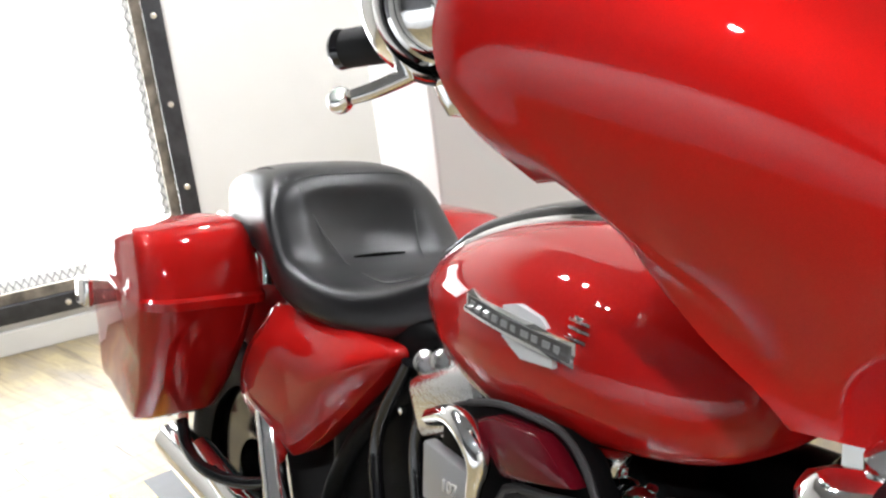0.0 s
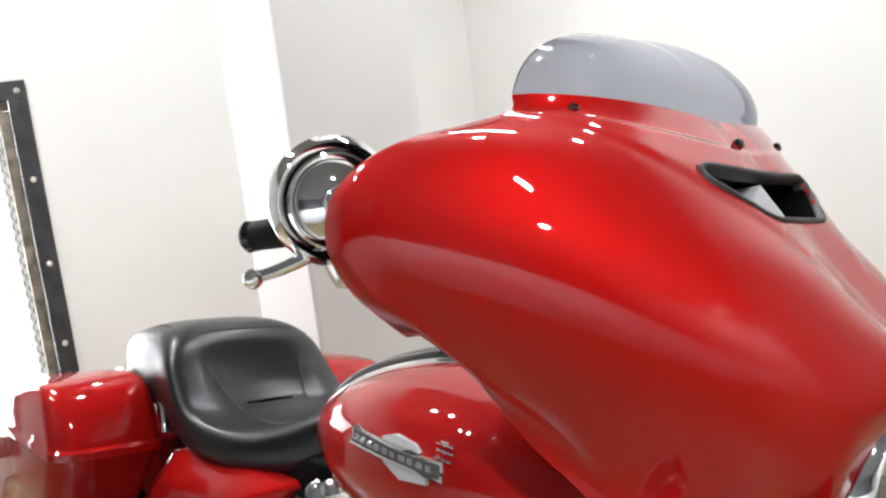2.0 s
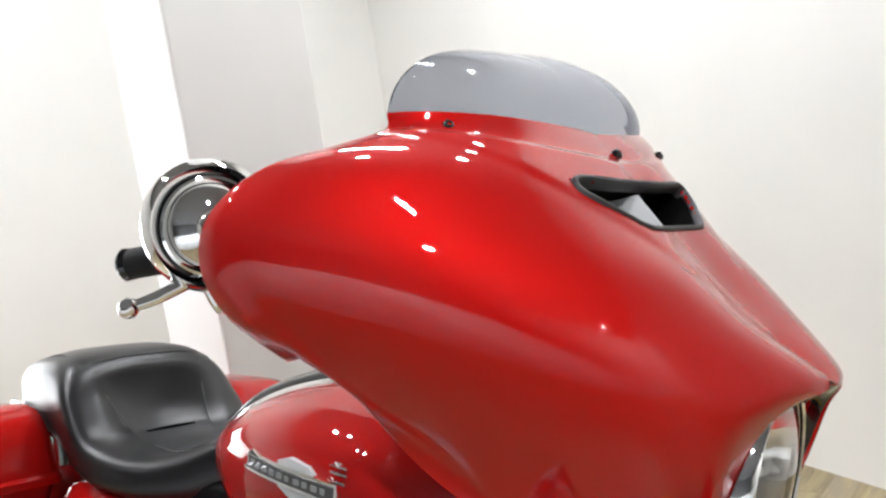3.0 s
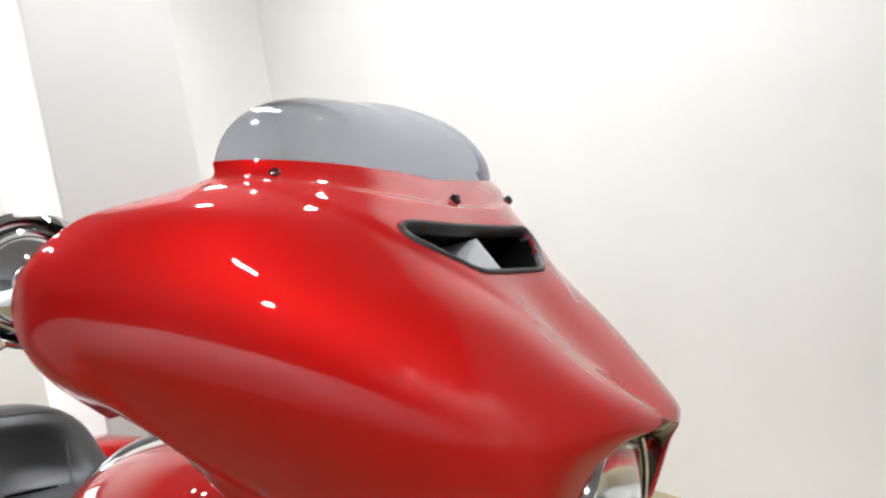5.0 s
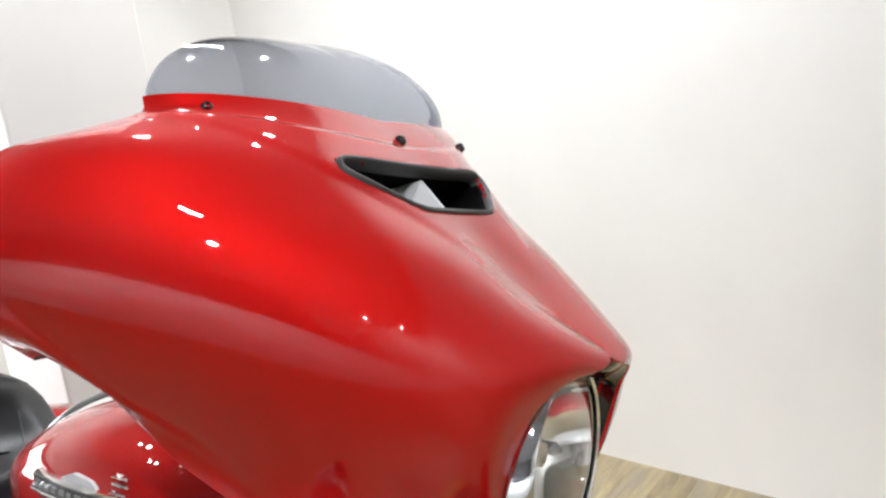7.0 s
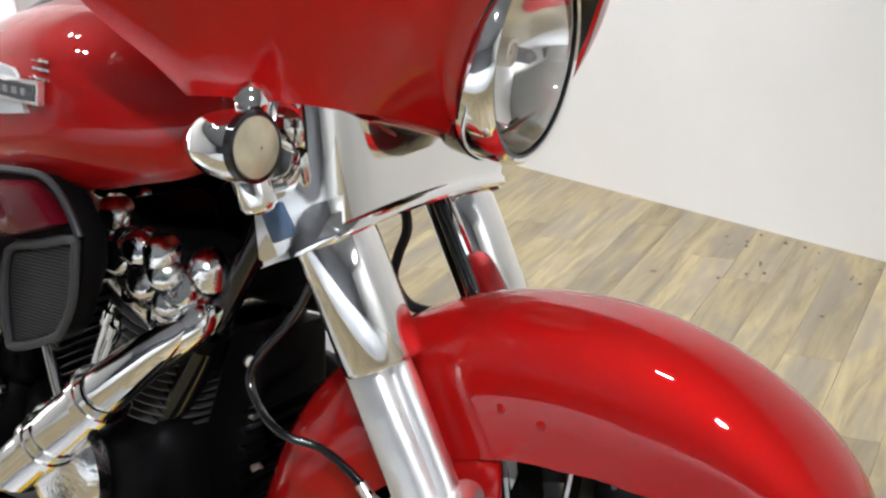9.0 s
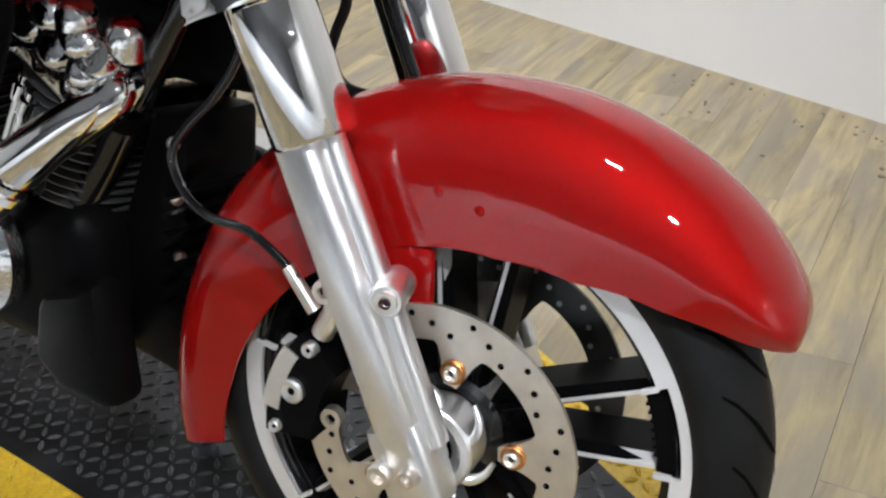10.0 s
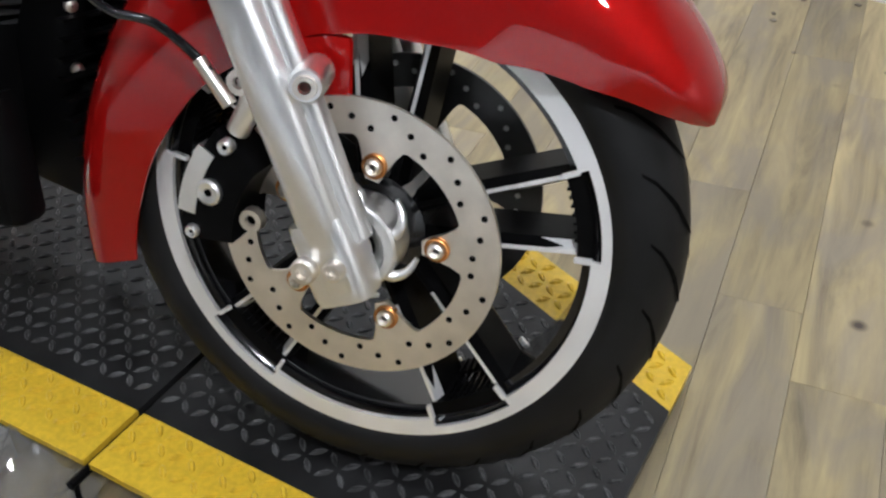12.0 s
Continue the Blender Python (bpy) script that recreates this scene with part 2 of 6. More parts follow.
def solid(bm, thickness):
    """Give an open sheet a thickness."""
    bmesh.ops.recalc_face_normals(bm, faces=bm.faces)
    bmesh.ops.solidify(bm, geom=list(bm.faces), thickness=thickness)
    return bm


def shell(bm, thickness):
    """Give an open sheet a back at an even distance, joined along its rims."""
    bmesh.ops.recalc_face_normals(bm, faces=bm.faces)
    bm.normal_update()
    rims = [tuple(e.verts) for e in bm.edges if len(e.link_faces) == 1]
    faces = list(bm.faces)
    back = {v: bm.verts.new(v.co - v.normal * thickness) for v in list(bm.verts) if v.link_faces}
    for f in faces:
        bm.faces.new([back[v] for v in reversed(f.verts)])
    for a, b in rims:
        bm.faces.new((a, b, back[b], back[a]))
    return bm


def prism(outline, depth, M=None, bevel=0.0, bm=None):
    """A plate from a flat outline of (a, b) in its own x and y, depth along its z."""
    b2 = bmesh.new()
    vs = [b2.verts.new((a, b, 0)) for a, b in outline]
    f = b2.faces.new(vs)
    r = bmesh.ops.extrude_face_region(b2, geom=[f])
    bmesh.ops.translate(b2, vec=(0, 0, depth), verts=[v for v in r["geom"] if isinstance(v, bmesh.types.BMVert)])
    bmesh.ops.recalc_face_normals(b2, faces=b2.faces)
    if bevel:
        bmesh.ops.bevel(b2, geom=[e for e in b2.edges if e.calc_face_angle(0) > 0.6], offset=bevel, segments=2, profile=0.5, affect="EDGES")
    if M is not None:
        bmesh.ops.transform(b2, matrix=M, verts=b2.verts)
    return b2 if bm is None else join(bm, b2)


def ring_section(w, top, bot, n=28, power=2.4, lift=0.0):
    """A rounded section in y and z: half width w between bot and top, widest at lift of the height."""
    zc = bot + (top - bot) * (0.5 + lift)
    out = []
    for k in range(n):
        a = 2 * math.pi * k / n
        c, s = math.cos(a), math.sin(a)
        y = w * math.copysign(abs(c) ** (2 / power), c)
        h = (top - zc) if s > 0 else (zc - bot)
        out.append((y, zc + h * math.copysign(abs(s) ** (2 / power), s)))
    return out


def along(stations, n_sec=28, steps=5, power=2.4):
    """Loft of stations (x, half width, top, bottom, lift) as smooth rings."""
    xs = spline([(s[0], s[1], s[2]) for s in stations], steps)
    zs = spline([(s[3], s[4] if len(s) > 4 else 0.0, 0) for s in stations], steps)
    rings = []
    for a, b in zip(xs, zs):
        rings.append([Vector((a.x, y, z)) for y, z in ring_section(max(a.y, 0.002), a.z, b.x, n_sec, power, b.y)])
    return rings

# ---- the room ----
FLOOR_Z = -0.06
CEIL_Z = 2.9
SIDE_P, SIDE_D = Vector((-0.38, 2.28, 0)), Vector((0.896, -0.444, 0)).normalized()
WIN_P, WIN_D = Vector((-3.93, 0.538, 0)), Vector((0.341, 0.940, 0)).normalized()
SIDE_N = Vector((-0.444, -0.896, 0)).normalized()
WIN_N = Vector((0.940, -0.341, 0)).normalized()


def wall_frame(p, d, n):
    """Axes of a wall: x along it, y up, z out into the room."""
    return Matrix(((d.x, 0, n.x, p.x), (d.y, 0, n.y, p.y), (0, 1, 0, 0), (0, 0, 0, 1)))


WINM = wall_frame(WIN_P, WIN_D, WIN_N)
SIDEM = wall_frame(SIDE_P, SIDE_D, SIDE_N)
CORNER_S = 3.157
WIN_S0, WIN_S1, WIN_Z0, WIN_Z1 = -0.75, 0.90, 0.07, 1.60


def wall_block(name, M, s0, s1, z0, z1, thick=0.16, proud=0.0, mat=None):
    bm = box(((s0 + s1) / 2, (z0 + z1) / 2, proud - thick / 2), (s1 - s0, z1 - z0, thick))
    return tagged(part(name, bm, mat or WALLPAINT, M=M, smooth=False), "smooth white painted showroom wall", "wall", kind="structure")


def window_wall():
    """One wall mesh with the window's opening through it."""
    bm = bmesh.new()
    for s0, s1, z0, z1 in ((-9.6, WIN_S0, FLOOR_Z, CEIL_Z), (WIN_S1, CORNER_S, FLOOR_Z, CEIL_Z),
                           (WIN_S0, WIN_S1, FLOOR_Z, WIN_Z0), (WIN_S0, WIN_S1, WIN_Z1, CEIL_Z)):
        box(((s0 + s1) / 2, (z0 + z1) / 2, -0.10), (s1 - s0, z1 - z0, 0.2), bm=bm)
    ob = part("wall_west", bm, WALLPAINT, M=WINM, smooth=False)
    tagged(ob, "white painted wall with a barred window opening", "wall", kind="structure")


window_wall()
wall_block("wall_north", SIDEM, -2.78, 7.9, FLOOR_Z, CEIL_Z)
COLUMN_M = wall_frame(Vector((-1.643, 0.930, 0)), WIN_D, WIN_N)
tagged(part("column", box((0.205, (FLOOR_Z + CEIL_Z) / 2, -0.20), (0.41, CEIL_Z - FLOOR_Z, 0.4), 0.008), WALLPAINT, M=COLUMN_M, smooth=False),
       "square white painted column near the wall", "column", kind="structure")
# unseen south wall: dark colour stands in for an unlit room in reflections
DARKWALL = simple("dark_reflection_wall", (0.14, 0.14, 0.145), 0.6, 0.0, 0.12, 70.0, 0.06, 1.7)
tagged(wall_block("wall_south", wall_frame(Vector((-3.0, -8.4, 0)), Vector((1, 0, 0)), Vector((0, 1, 0))), -4.4, 9.8, FLOOR_Z, CEIL_Z, mat=DARKWALL), "unseen plain wall, dark grey to stay dark in reflections")
tagged(wall_block("wall_east", wall_frame(Vector((6.6, -8.4, 0)), Vector((0, 1, 0)), Vector((-1, 0, 0))), 0.0, 8.0, FLOOR_Z, CEIL_Z), "smooth white painted showroom wall")
tagged(part("ceiling", box((0.0, -1.8, CEIL_Z + 0.05), (16, 15.6, 0.1)), CEILPAINT, smooth=False), "flat dark grey painted ceiling", "ceiling", kind="structure")
# pale slab added out of view, so chrome and lacquer reflect white
BOUNCEPALE = simple("pale_bounce_floor", (0.60, 0.60, 0.59), 0.5, 0.0, 0.1, 60.0, 0.10, 1.5)
tagged(part("bounce_floor", box((0.8, -5.0, FLOOR_Z + 0.001), (12.0, 6.4, 0.014)), BOUNCEPALE, smooth=False), "unseen pale floor slab added to bounce light", "floor", kind="structure")
tagged(part("baseboard", box((-0.0, 0.0, 0.0), (1.9, 0.10, 0.02), 0.004, M=None), TRIMPAINT,
            M=WINM @ Matrix.Translation((-0.2, FLOOR_Z + 0.05, 0.011)), smooth=False), "white painted baseboard below the window", "baseboard", kind="structure")


# ---- window with grille ----
def window():
    win = tagged(new("window_1"), "black iron framed window behind a mesh grille", "window", kind="structure")
    s0, s1, z0, z1, w = WIN_S0, WIN_S1, WIN_Z0, WIN_Z1, 0.075
    bm = bmesh.new()
    for c, size in (((s0 + s1) / 2, z1 - w / 2), (s1 - s0, w)), (((s0 + s1) / 2, z0 + w / 2), (s1 - s0, w)), \
            ((s1 - w / 2, (z0 + z1) / 2), (w, z1 - z0 - 2 * w)), ((s0 + w / 2, (z0 + z1) / 2), (w, z1 - z0 - 2 * w)):
        box((c[0], c[1], 0.012), (size[0], size[1], 0.03), 0.003, bm=bm)
    part("window_frame", bm, IRON, win, "flat black iron frame", M=WINM, smooth=False)
    bm = bmesh.new()
    i = w + 0.045
    for c, size in (((s0 + s1) / 2, z1 - w - 0.02), (s1 - s0 - 2 * w, 0.045)), (((s0 + s1) / 2, z0 + w + 0.02), (s1 - s0 - 2 * w, 0.045)), \
            ((s1 - w - 0.022, (z0 + z1) / 2), (0.045, z1 - z0 - 2 * w - 0.09)), ((s0 + w + 0.022, (z0 + z1) / 2), (0.045, z1 - z0 - 2 * w - 0.09)):
        box((c[0], c[1], -0.02), (size[0], size[1], 0.03), 0.002, bm=bm)
    part("inner_frame", bm, RUSTWOOD, win, "weathered inner frame", M=WINM, smooth=False)
    rivets = [(s1 - w / 2, z) for z in (0.48, 0.83, 1.19, z1 - 0.04)] + [(s, z1 - w / 2) for s in (0.42, -0.05, -0.5)] + [(s, z0 + w / 2) for s in (0.30, -0.2, -0.6)]
    for s, z in rivets:
        part("bolt_head", lathe([(0.0, 0.0125), (0.004, 0.012), (0.008, 0.007), (0.009, 0.001)], (s, z, 0.027), (0, 0, 1), 12), STEEL, win, "", M=WINM)
    # the mesh of the grille: crossing wires
    bm = bmesh.new()
    a0, a1, b0, b1 = s0 + i, s1 - i, z0 + i, z1 - i
    h, step = 0.0013, 0.030
    for sign in (1, -1):
        k = -(b1 - b0) * 0.62
        while k < (a1 - a0) + (b1 - b0) * 0.62:
            pts = []
            for z in (b0, b1):
                pts.append((a0 + k + (0.62 * (z - b0) if sign > 0 else 0.62 * (b1 - z)), z))
            (xa, za), (xb, zb) = pts
            if xa > xb:
                xa, za, xb, zb = xb, zb, xa, za
            if xb > a0 and xa < a1:
                t0, t1 = max(0, (a0 - xa) / (xb - xa)), min(1, (a1 - xa) / (xb - xa))
                p, q = (xa + (xb - xa) * t0, za + (zb - za) * t0), (xa + (xb - xa) * t1, za + (zb - za) * t1)
                d = Vector((q[0] - p[0], q[1] - p[1])).normalized()
                n = Vector((-d.y, d.x)) * h
                z = -0.012 + 0.002 * sign
                bm.faces.new([bm.verts.new((x, y, z)) for x, y in ((p[0] + n.x, p[1] + n.y), (q[0] + n.x, q[1] + n.y), (q[0] - n.x, q[1] - n.y), (p[0] - n.x, p[1] - n.y))])
            k += step
    solid(bm, 0.002)
    tagged(part("grille_mesh", bm, IRON, win, "fine diamond wire mesh", M=WINM, smooth=False), kind="stuff")
    bm = bmesh.new()
    d0, d1, th = -0.20, -1.05, 0.06
    for c, size in ((((a0 + a1) / 2, b0 - th / 2), (a1 - a0 + 2 * th, th)), (((a0 + a1) / 2, b1 + th / 2), (a1 - a0 + 2 * th, th)),
                    ((a1 + th / 2, (b0 + b1) / 2), (th, b1 - b0)), ((a0 - th / 2, (b0 + b1) / 2), (th, b1 - b0))):
        box((c[0], c[1], (d0 + d1) / 2), (size[0], size[1], d0 - d1), bm=bm)
    part("window_reveal", bm, WALLPAINT, win, "deep white window reveal", M=WINM, smooth=False)
    pane = part("pane", box(((s0 + s1) / 2, (z0 + z1) / 2, -0.12), (s1 - s0, z1 - z0, 0.006)), PANE, win, "clear window glass", M=WINM, smooth=False)
    pane.visible_shadow = False
    return win


window()
tagged(part("backdrop", box((0.1, 1.0, -1.2), (9.0, 6.0, 0.02)), glow("daylight", (1.0, 0.985, 0.95), 5.0), M=WINM, smooth=False),
       "bright hazy daylight outside the window", "backdrop", kind="structure")
tagged(part("ground", box((-8.0, 1.0, -0.20), (14.0, 22.0, 0.1)), simple("outdoor_concrete", (0.4, 0.39, 0.36), 0.8, 0, 0.3, 20), smooth=False),
       "pale concrete ground outside the window", "ground", kind="structure")
day = bpy.data.lights.new("window_daylight", "AREA")
day.shape, day.size, day.size_y, day.energy, day.color = "RECTANGLE", 1.45, 1.35, 40.0, (1.0, 0.98, 0.95)
day_ob = new("window_daylight", day)
day_ob.matrix_world = WINM @ Matrix.Translation((0.07, 0.83, -0.09)) @ Matrix.Rotation(math.pi, 4, "X")


# ---- ceiling lamps ----
def ceiling_lamp(x, y, power, size):
    lamp = tagged(new("ceiling_lamp"), "small round recessed ceiling spotlight, out of view", "ceiling light", group="ceiling spotlights")
    lamp.location = (x, y, CEIL_Z)
    part("trim_ring", lathe([(0.0, 0.085), (-0.012, 0.083), (-0.014, 0.07), (-0.004, 0.066)], (0, 0, 0), (0, 0, 1), 32), TRIMPAINT, lamp, "white trim ring")
    li = bpy.data.lights.new("spot_bulb", "AREA")
    li.shape, li.size, li.energy, li.color = "DISK", size, power, (1.0, 0.975, 0.945)
    lo = new("spot_bulb", li)
    lo.location = (x, y, LAMP_Z)
    return lamp


for lx, ly in LAMP_SPOTS:
    ceiling_lamp(lx, ly, LAMP_POWER, 0.11)
for lx, ly in FILL_SPOTS:
    ceiling_lamp(lx, ly, 42.0, 0.08)


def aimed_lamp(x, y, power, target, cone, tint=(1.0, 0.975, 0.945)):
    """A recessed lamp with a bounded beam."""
    lamp = tagged(new("ceiling_lamp"), "small round recessed ceiling spotlight, out of view", "ceiling light", group="ceiling spotlights")
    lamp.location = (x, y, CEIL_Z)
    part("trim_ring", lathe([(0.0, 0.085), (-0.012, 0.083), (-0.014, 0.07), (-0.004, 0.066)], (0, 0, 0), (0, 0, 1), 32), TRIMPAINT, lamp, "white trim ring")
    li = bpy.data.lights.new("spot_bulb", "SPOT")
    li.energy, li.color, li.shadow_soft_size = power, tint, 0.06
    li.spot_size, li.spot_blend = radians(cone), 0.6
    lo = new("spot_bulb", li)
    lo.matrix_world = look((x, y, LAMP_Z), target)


for lx, ly, power in AIMED_SPOTS:
    aimed_lamp(lx, ly, power, (0.10, 0.10, 0.35), 46)
# added beams that only brighten the unseen floor for its bounce
for lx, ly in BOUNCE_SPOTS:
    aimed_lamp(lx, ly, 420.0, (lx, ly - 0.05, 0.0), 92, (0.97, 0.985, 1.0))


def tube_lamp(x, y, turn, power, length=1.2, width=0.05):
    lamp = tagged(new("tube_lamp"), "long white fluorescent ceiling batten", "ceiling light", group="fluorescent battens")
    lamp.matrix_world = pose(x, y, CEIL_Z, 0, 0, turn)
    part("housing", box((0, 0, -0.025), (length + 0.04, width + 0.04, 0.05), 0.01), TRIMPAINT, lamp, "white enamel housing")
    li = bpy.data.lights.new("tube_bulb", "AREA")
    li.shape, li.size, li.size_y, li.energy, li.color = "RECTANGLE", length, width, power, (1.0, 0.985, 0.965)
    lo = new("tube_bulb", li)
    lo.matrix_world = pose(x, y, CEIL_Z - 0.06, 0, 0, turn)


tube_lamp(0.57, -0.66, 10, 26.0, 0.16)
tube_lamp(-1.6, 1.9, -27, 24.0)


# ---- the service lift that the motorcycle stands on ----
LIFT_TURN = -10.0
LIFTM = pose(0, 0, 0, 0, 0, LIFT_TURN)
U_SEAM, U_END, V0, V1, V_TIP, STRIPE = -0.30, 0.285, -0.19, 0.60, 0.345, 0.095
RAMP_DROP = 0.022


def far_edge(u):
    """The far edge runs in towards the ramp's tip."""
    return V1 + (V_TIP - V1) * max(0.0, (u - U_SEAM) / (U_END - U_SEAM))


def lugs(u0, u1, v0, v1, height, step=0.0238, h=0.0028):
    """Raised lens-shaped lugs of tread plate between u0..u1 and the lines v0(u)..v1(u)."""
    bm = bmesh.new()
    pts = [(-0.0125, 0, 0), (-0.005, -0.0024, h), (0.005, -0.0024, h), (0.0125, 0, 0), (0.005, 0.0024, h), (-0.005, 0.0024, h)]
    foot = [(-0.0140, 0, 0), (-0.005, -0.0042, 0), (0.005, -0.0042, 0), (0.0140, 0, 0), (0.005, 0.0042, 0), (-0.005, 0.0042, 0)]
    for i in range(int((u1 - u0) / step)):
        for j in range(-28, 31):
            u, v = u0 + (i + 0.5) * step, (j + 0.5) * step
            if not v0(u) + 0.012 < v < v1(u) - 0.012:
                continue
            a = radians(45 if (i + j) % 2 else -45)
            c, s = math.cos(a), math.sin(a)
            put = [bm.verts.new((u + x * c - y * s, v + x * s + y * c, height(u + x * c - y * s) + z)) for x, y, z in pts]
            low = [bm.verts.new((u + x * c - y * s, v + x * s + y * c, height(u + x * c - y * s) - 0.0005)) for x, y, _ in foot]
            bm.faces.new(put)
            for k in range(6):
                bm.faces.new((low[k], low[(k + 1) % 6], put[(k + 1) % 6], put[k]))
    return bm


def plate(u0, u1, v0, v1, height, thick):
    bm = bmesh.new()
    for top in (0, 1):
        for u, v in ((u0, v0), (u1, v0), (u1, v1), (u0, v1)):
            bm.verts.new((u, v(u), height(u) - (0 if top else thick)))
    b = list(bm.verts)
    for f in ((3, 2, 1, 0), (4, 5, 6, 7), (0, 1, 5, 4), (1, 2, 6, 5), (2, 3, 7, 6), (3, 0, 4, 7)):
        bm.faces.new([b[k] for k in f])
    return bm


def lift():
    top = tagged(new("motorcycle_lift"), "low black tread plate motorcycle lift with yellow edges", "lift")
    flat = lambda u: 0.0
    ramp = lambda u: -RAMP_DROP * (u - U_SEAM) / (U_END - U_SEAM)
    near_out, near_in = lambda u: V0, lambda u: V0 + STRIPE
    far_in, far_out = lambda u: far_edge(u) - STRIPE, far_edge
    U_BACK = -2.35
    for name, u0, u1, hgt, lo, hi in (("deck", U_BACK, U_SEAM - 0.006, flat, -1.15, U_SEAM - 0.01), ("ramp_flap", U_SEAM + 0.004, U_END, ramp, U_SEAM + 0.006, U_END - 0.004)):
        thick = 0.055 if name == "deck" else 0.012
        deck = part(name, plate(u0, u1, near_in, far_in, hgt, thick), PLATEBLACK, top, "black painted tread plate", M=LIFTM, smooth=False)
        tagged(part("tread_relief", lugs(lo, hi, near_in, far_in, hgt), PLATEWORN_LIT, deck, "", M=LIFTM, smooth=False), kind="stuff")
        for a, b in ((near_out, near_in), (far_in, far_out)):
            st = part("yellow_edge", plate(u0, u1, a, b, hgt, 0.010), YELLOW, top, "yellow painted tread plate edge", M=LIFTM, smooth=False)
            tagged(part("tread_relief", lugs(lo, hi, a, b, hgt, 0.0238, 0.0042), YELLOW, st, "", M=LIFTM, smooth=False), kind="stuff")
    part("hinge_rod", tube([(U_SEAM - 0.001, V0 - 0.03, -0.014), (U_SEAM - 0.001, V1, -0.014)], 0.006, 8, 0), SATIN, top, "dark hinge rod", M=LIFTM)
    part("hinge_stop", tube([(U_SEAM - 0.001, V0 - 0.02, -0.012), (U_SEAM + 0.004, V0 - 0.026, -0.03), (U_SEAM + 0.012, V0 - 0.03, -0.055)], 0.0038, 8, 3), SATIN, top, "bent dark rod end", M=LIFTM)
    side = part("side_extension", plate(U_BACK, -0.43, lambda u: -0.62, lambda u: V0 - 0.006, lambda u: -0.004, 0.05), PLATESILVER, top, "bare metal tread plate extension", M=LIFTM, smooth=False)
    tagged(part("tread_relief", lugs(-1.2, -0.44, lambda u: -0.6, lambda u: V0 - 0.008, lambda u: -0.004), PLATESILVER, side, "", M=LIFTM, smooth=False), kind="stuff")
    far = part("side_extension", plate(-1.66, -0.85, lambda u: V1 + 0.008, lambda u: V1 + 0.42, lambda u: -0.004, 0.05), PLATESILVER, top, "bare metal tread plate extension", M=LIFTM, smooth=False)
    tagged(part("tread_relief", lugs(-1.64, -0.86, lambda u: V1 + 0.01, lambda u: V1 + 0.40, lambda u: -0.004), PLATESILVER, far, "", M=LIFTM, smooth=False), kind="stuff")
    return top


lift()


def film_material():
    m = tinted_glass("clear_film", (0.96, 0.96, 0.95), 0.12, 1.45)
    m.node_tree.nodes["Principled BSDF"].inputs["Transmission Weight"].default_value = 0.93
    return m


def plastic_wrap():
    """Crumpled clear film draped from the plate's edge to the floor."""
    rows = []
    for i in range(28):
        row = []
        for j in range(13):
            u, v = -0.56 + i * 0.0105, V0 - 0.004 - j * 0.0085
            fall = min(1.0, (j / 12) ** 0.7 + max(0.0, (i - 14) / 18))
            z = 0.006 + (FLOOR_Z + 0.004) * fall
            z += 0.020 * noise.noise(Vector((u * 26, v * 26, 0.3))) + 0.010 * noise.noise(Vector((u * 75, v * 75, 4.0)))
            row.append((u + 0.004 * noise.noise(Vector((u * 60, v * 60, 9.0))), v, max(z, FLOOR_Z + 0.004)))
        rows.append(row)
    ob = part("plastic_wrap", solid(grid(rows), 0.0006), film_material(), M=LIFTM, smooth=False)
    tagged(ob, "crumpled clear plastic film beside the lift", "plastic film")


plastic_wrap()


# ---- floor of wood-look planks ----
def plank_floor():
    base = tagged(part("floor", box((0.0, -1.8, FLOOR_Z - 0.06), (16, 15.6, 0.1)), SUBFLOOR, smooth=False), "weathered tan wood-look plank floor", "floor", kind="structure")
    turn = PLANK_TURN
    w, length, gap = 0.128, 0.92, 0.0005
    me = bpy.data.meshes.new("plank")
    bm = box((0, 0, 0), (length - gap, w - gap, 0.010), 0.0006, 1)
    bm.to_mesh(me)
    bm.free()
    me.materials.append(WOOD)
    R = pose(0, 0, 0, 0, 0, turn)
    rng = random.Random(5)
    rest = bmesh.new()
    count = 0
    for j in range(-60, 61):
        off = rng.random() * length
        for i in range(-11, 9):
            p = R @ Vector((i * length + off, j * w, 0))
            inside = (p - SIDE_P).dot(SIDE_N) > -0.55 and (p - WIN_P).dot(WIN_N) > -0.6
            if not inside or p.y < -8.3 or p.x > 6.4:
                continue
            m = pose(p.x, p.y, FLOOR_Z - 0.005, 0, 0, turn + (180 if rng.random() > 0.5 else 0))
            if -2.2 < p.x < 1.3 and -0.9 < p.y < 3.2 and count < 300:
                count += 1
                ob = new("plank", me)
                ob.parent = base
                ob.matrix_world = m
            else:
                b2 = bmesh.new()
                b2.from_mesh(me)
                bmesh.ops.transform(b2, matrix=m, verts=b2.verts)
                tmp = bpy.data.meshes.new("tmp")
                b2.to_mesh(tmp)
                b2.free()
                rest.from_mesh(tmp)
                bpy.data.meshes.remove(tmp)
    tagged(part("far_planks", rest, WOOD, base, "", smooth=False), kind="stuff")


PLANK_TURN = 86.0


def floor_debris():
    """Crumbs and grit swept along the wall."""
    rng = random.Random(11)
    bm = bmesh.new()
    for _ in range(90):
        s, d = rng.uniform(0.2, 2.6), 0.02 + abs(rng.gauss(0, 0.16))
        p = SIDE_P + SIDE_D * s + SIDE_N * d
        r = rng.uniform(0.0015, 0.005)
        box((p.x, p.y, FLOOR_Z + r * 0.5), (r * 2, r * rng.uniform(1, 3), r), M=Matrix.Rotation(rng.uniform(0, 6.28), 4, "Z"), bm=bm)
    tagged(part("floor_grit", bm, RUSTWOOD, smooth=False), "dark crumbs of grit on the floor by the wall", "grit", kind="stuff")


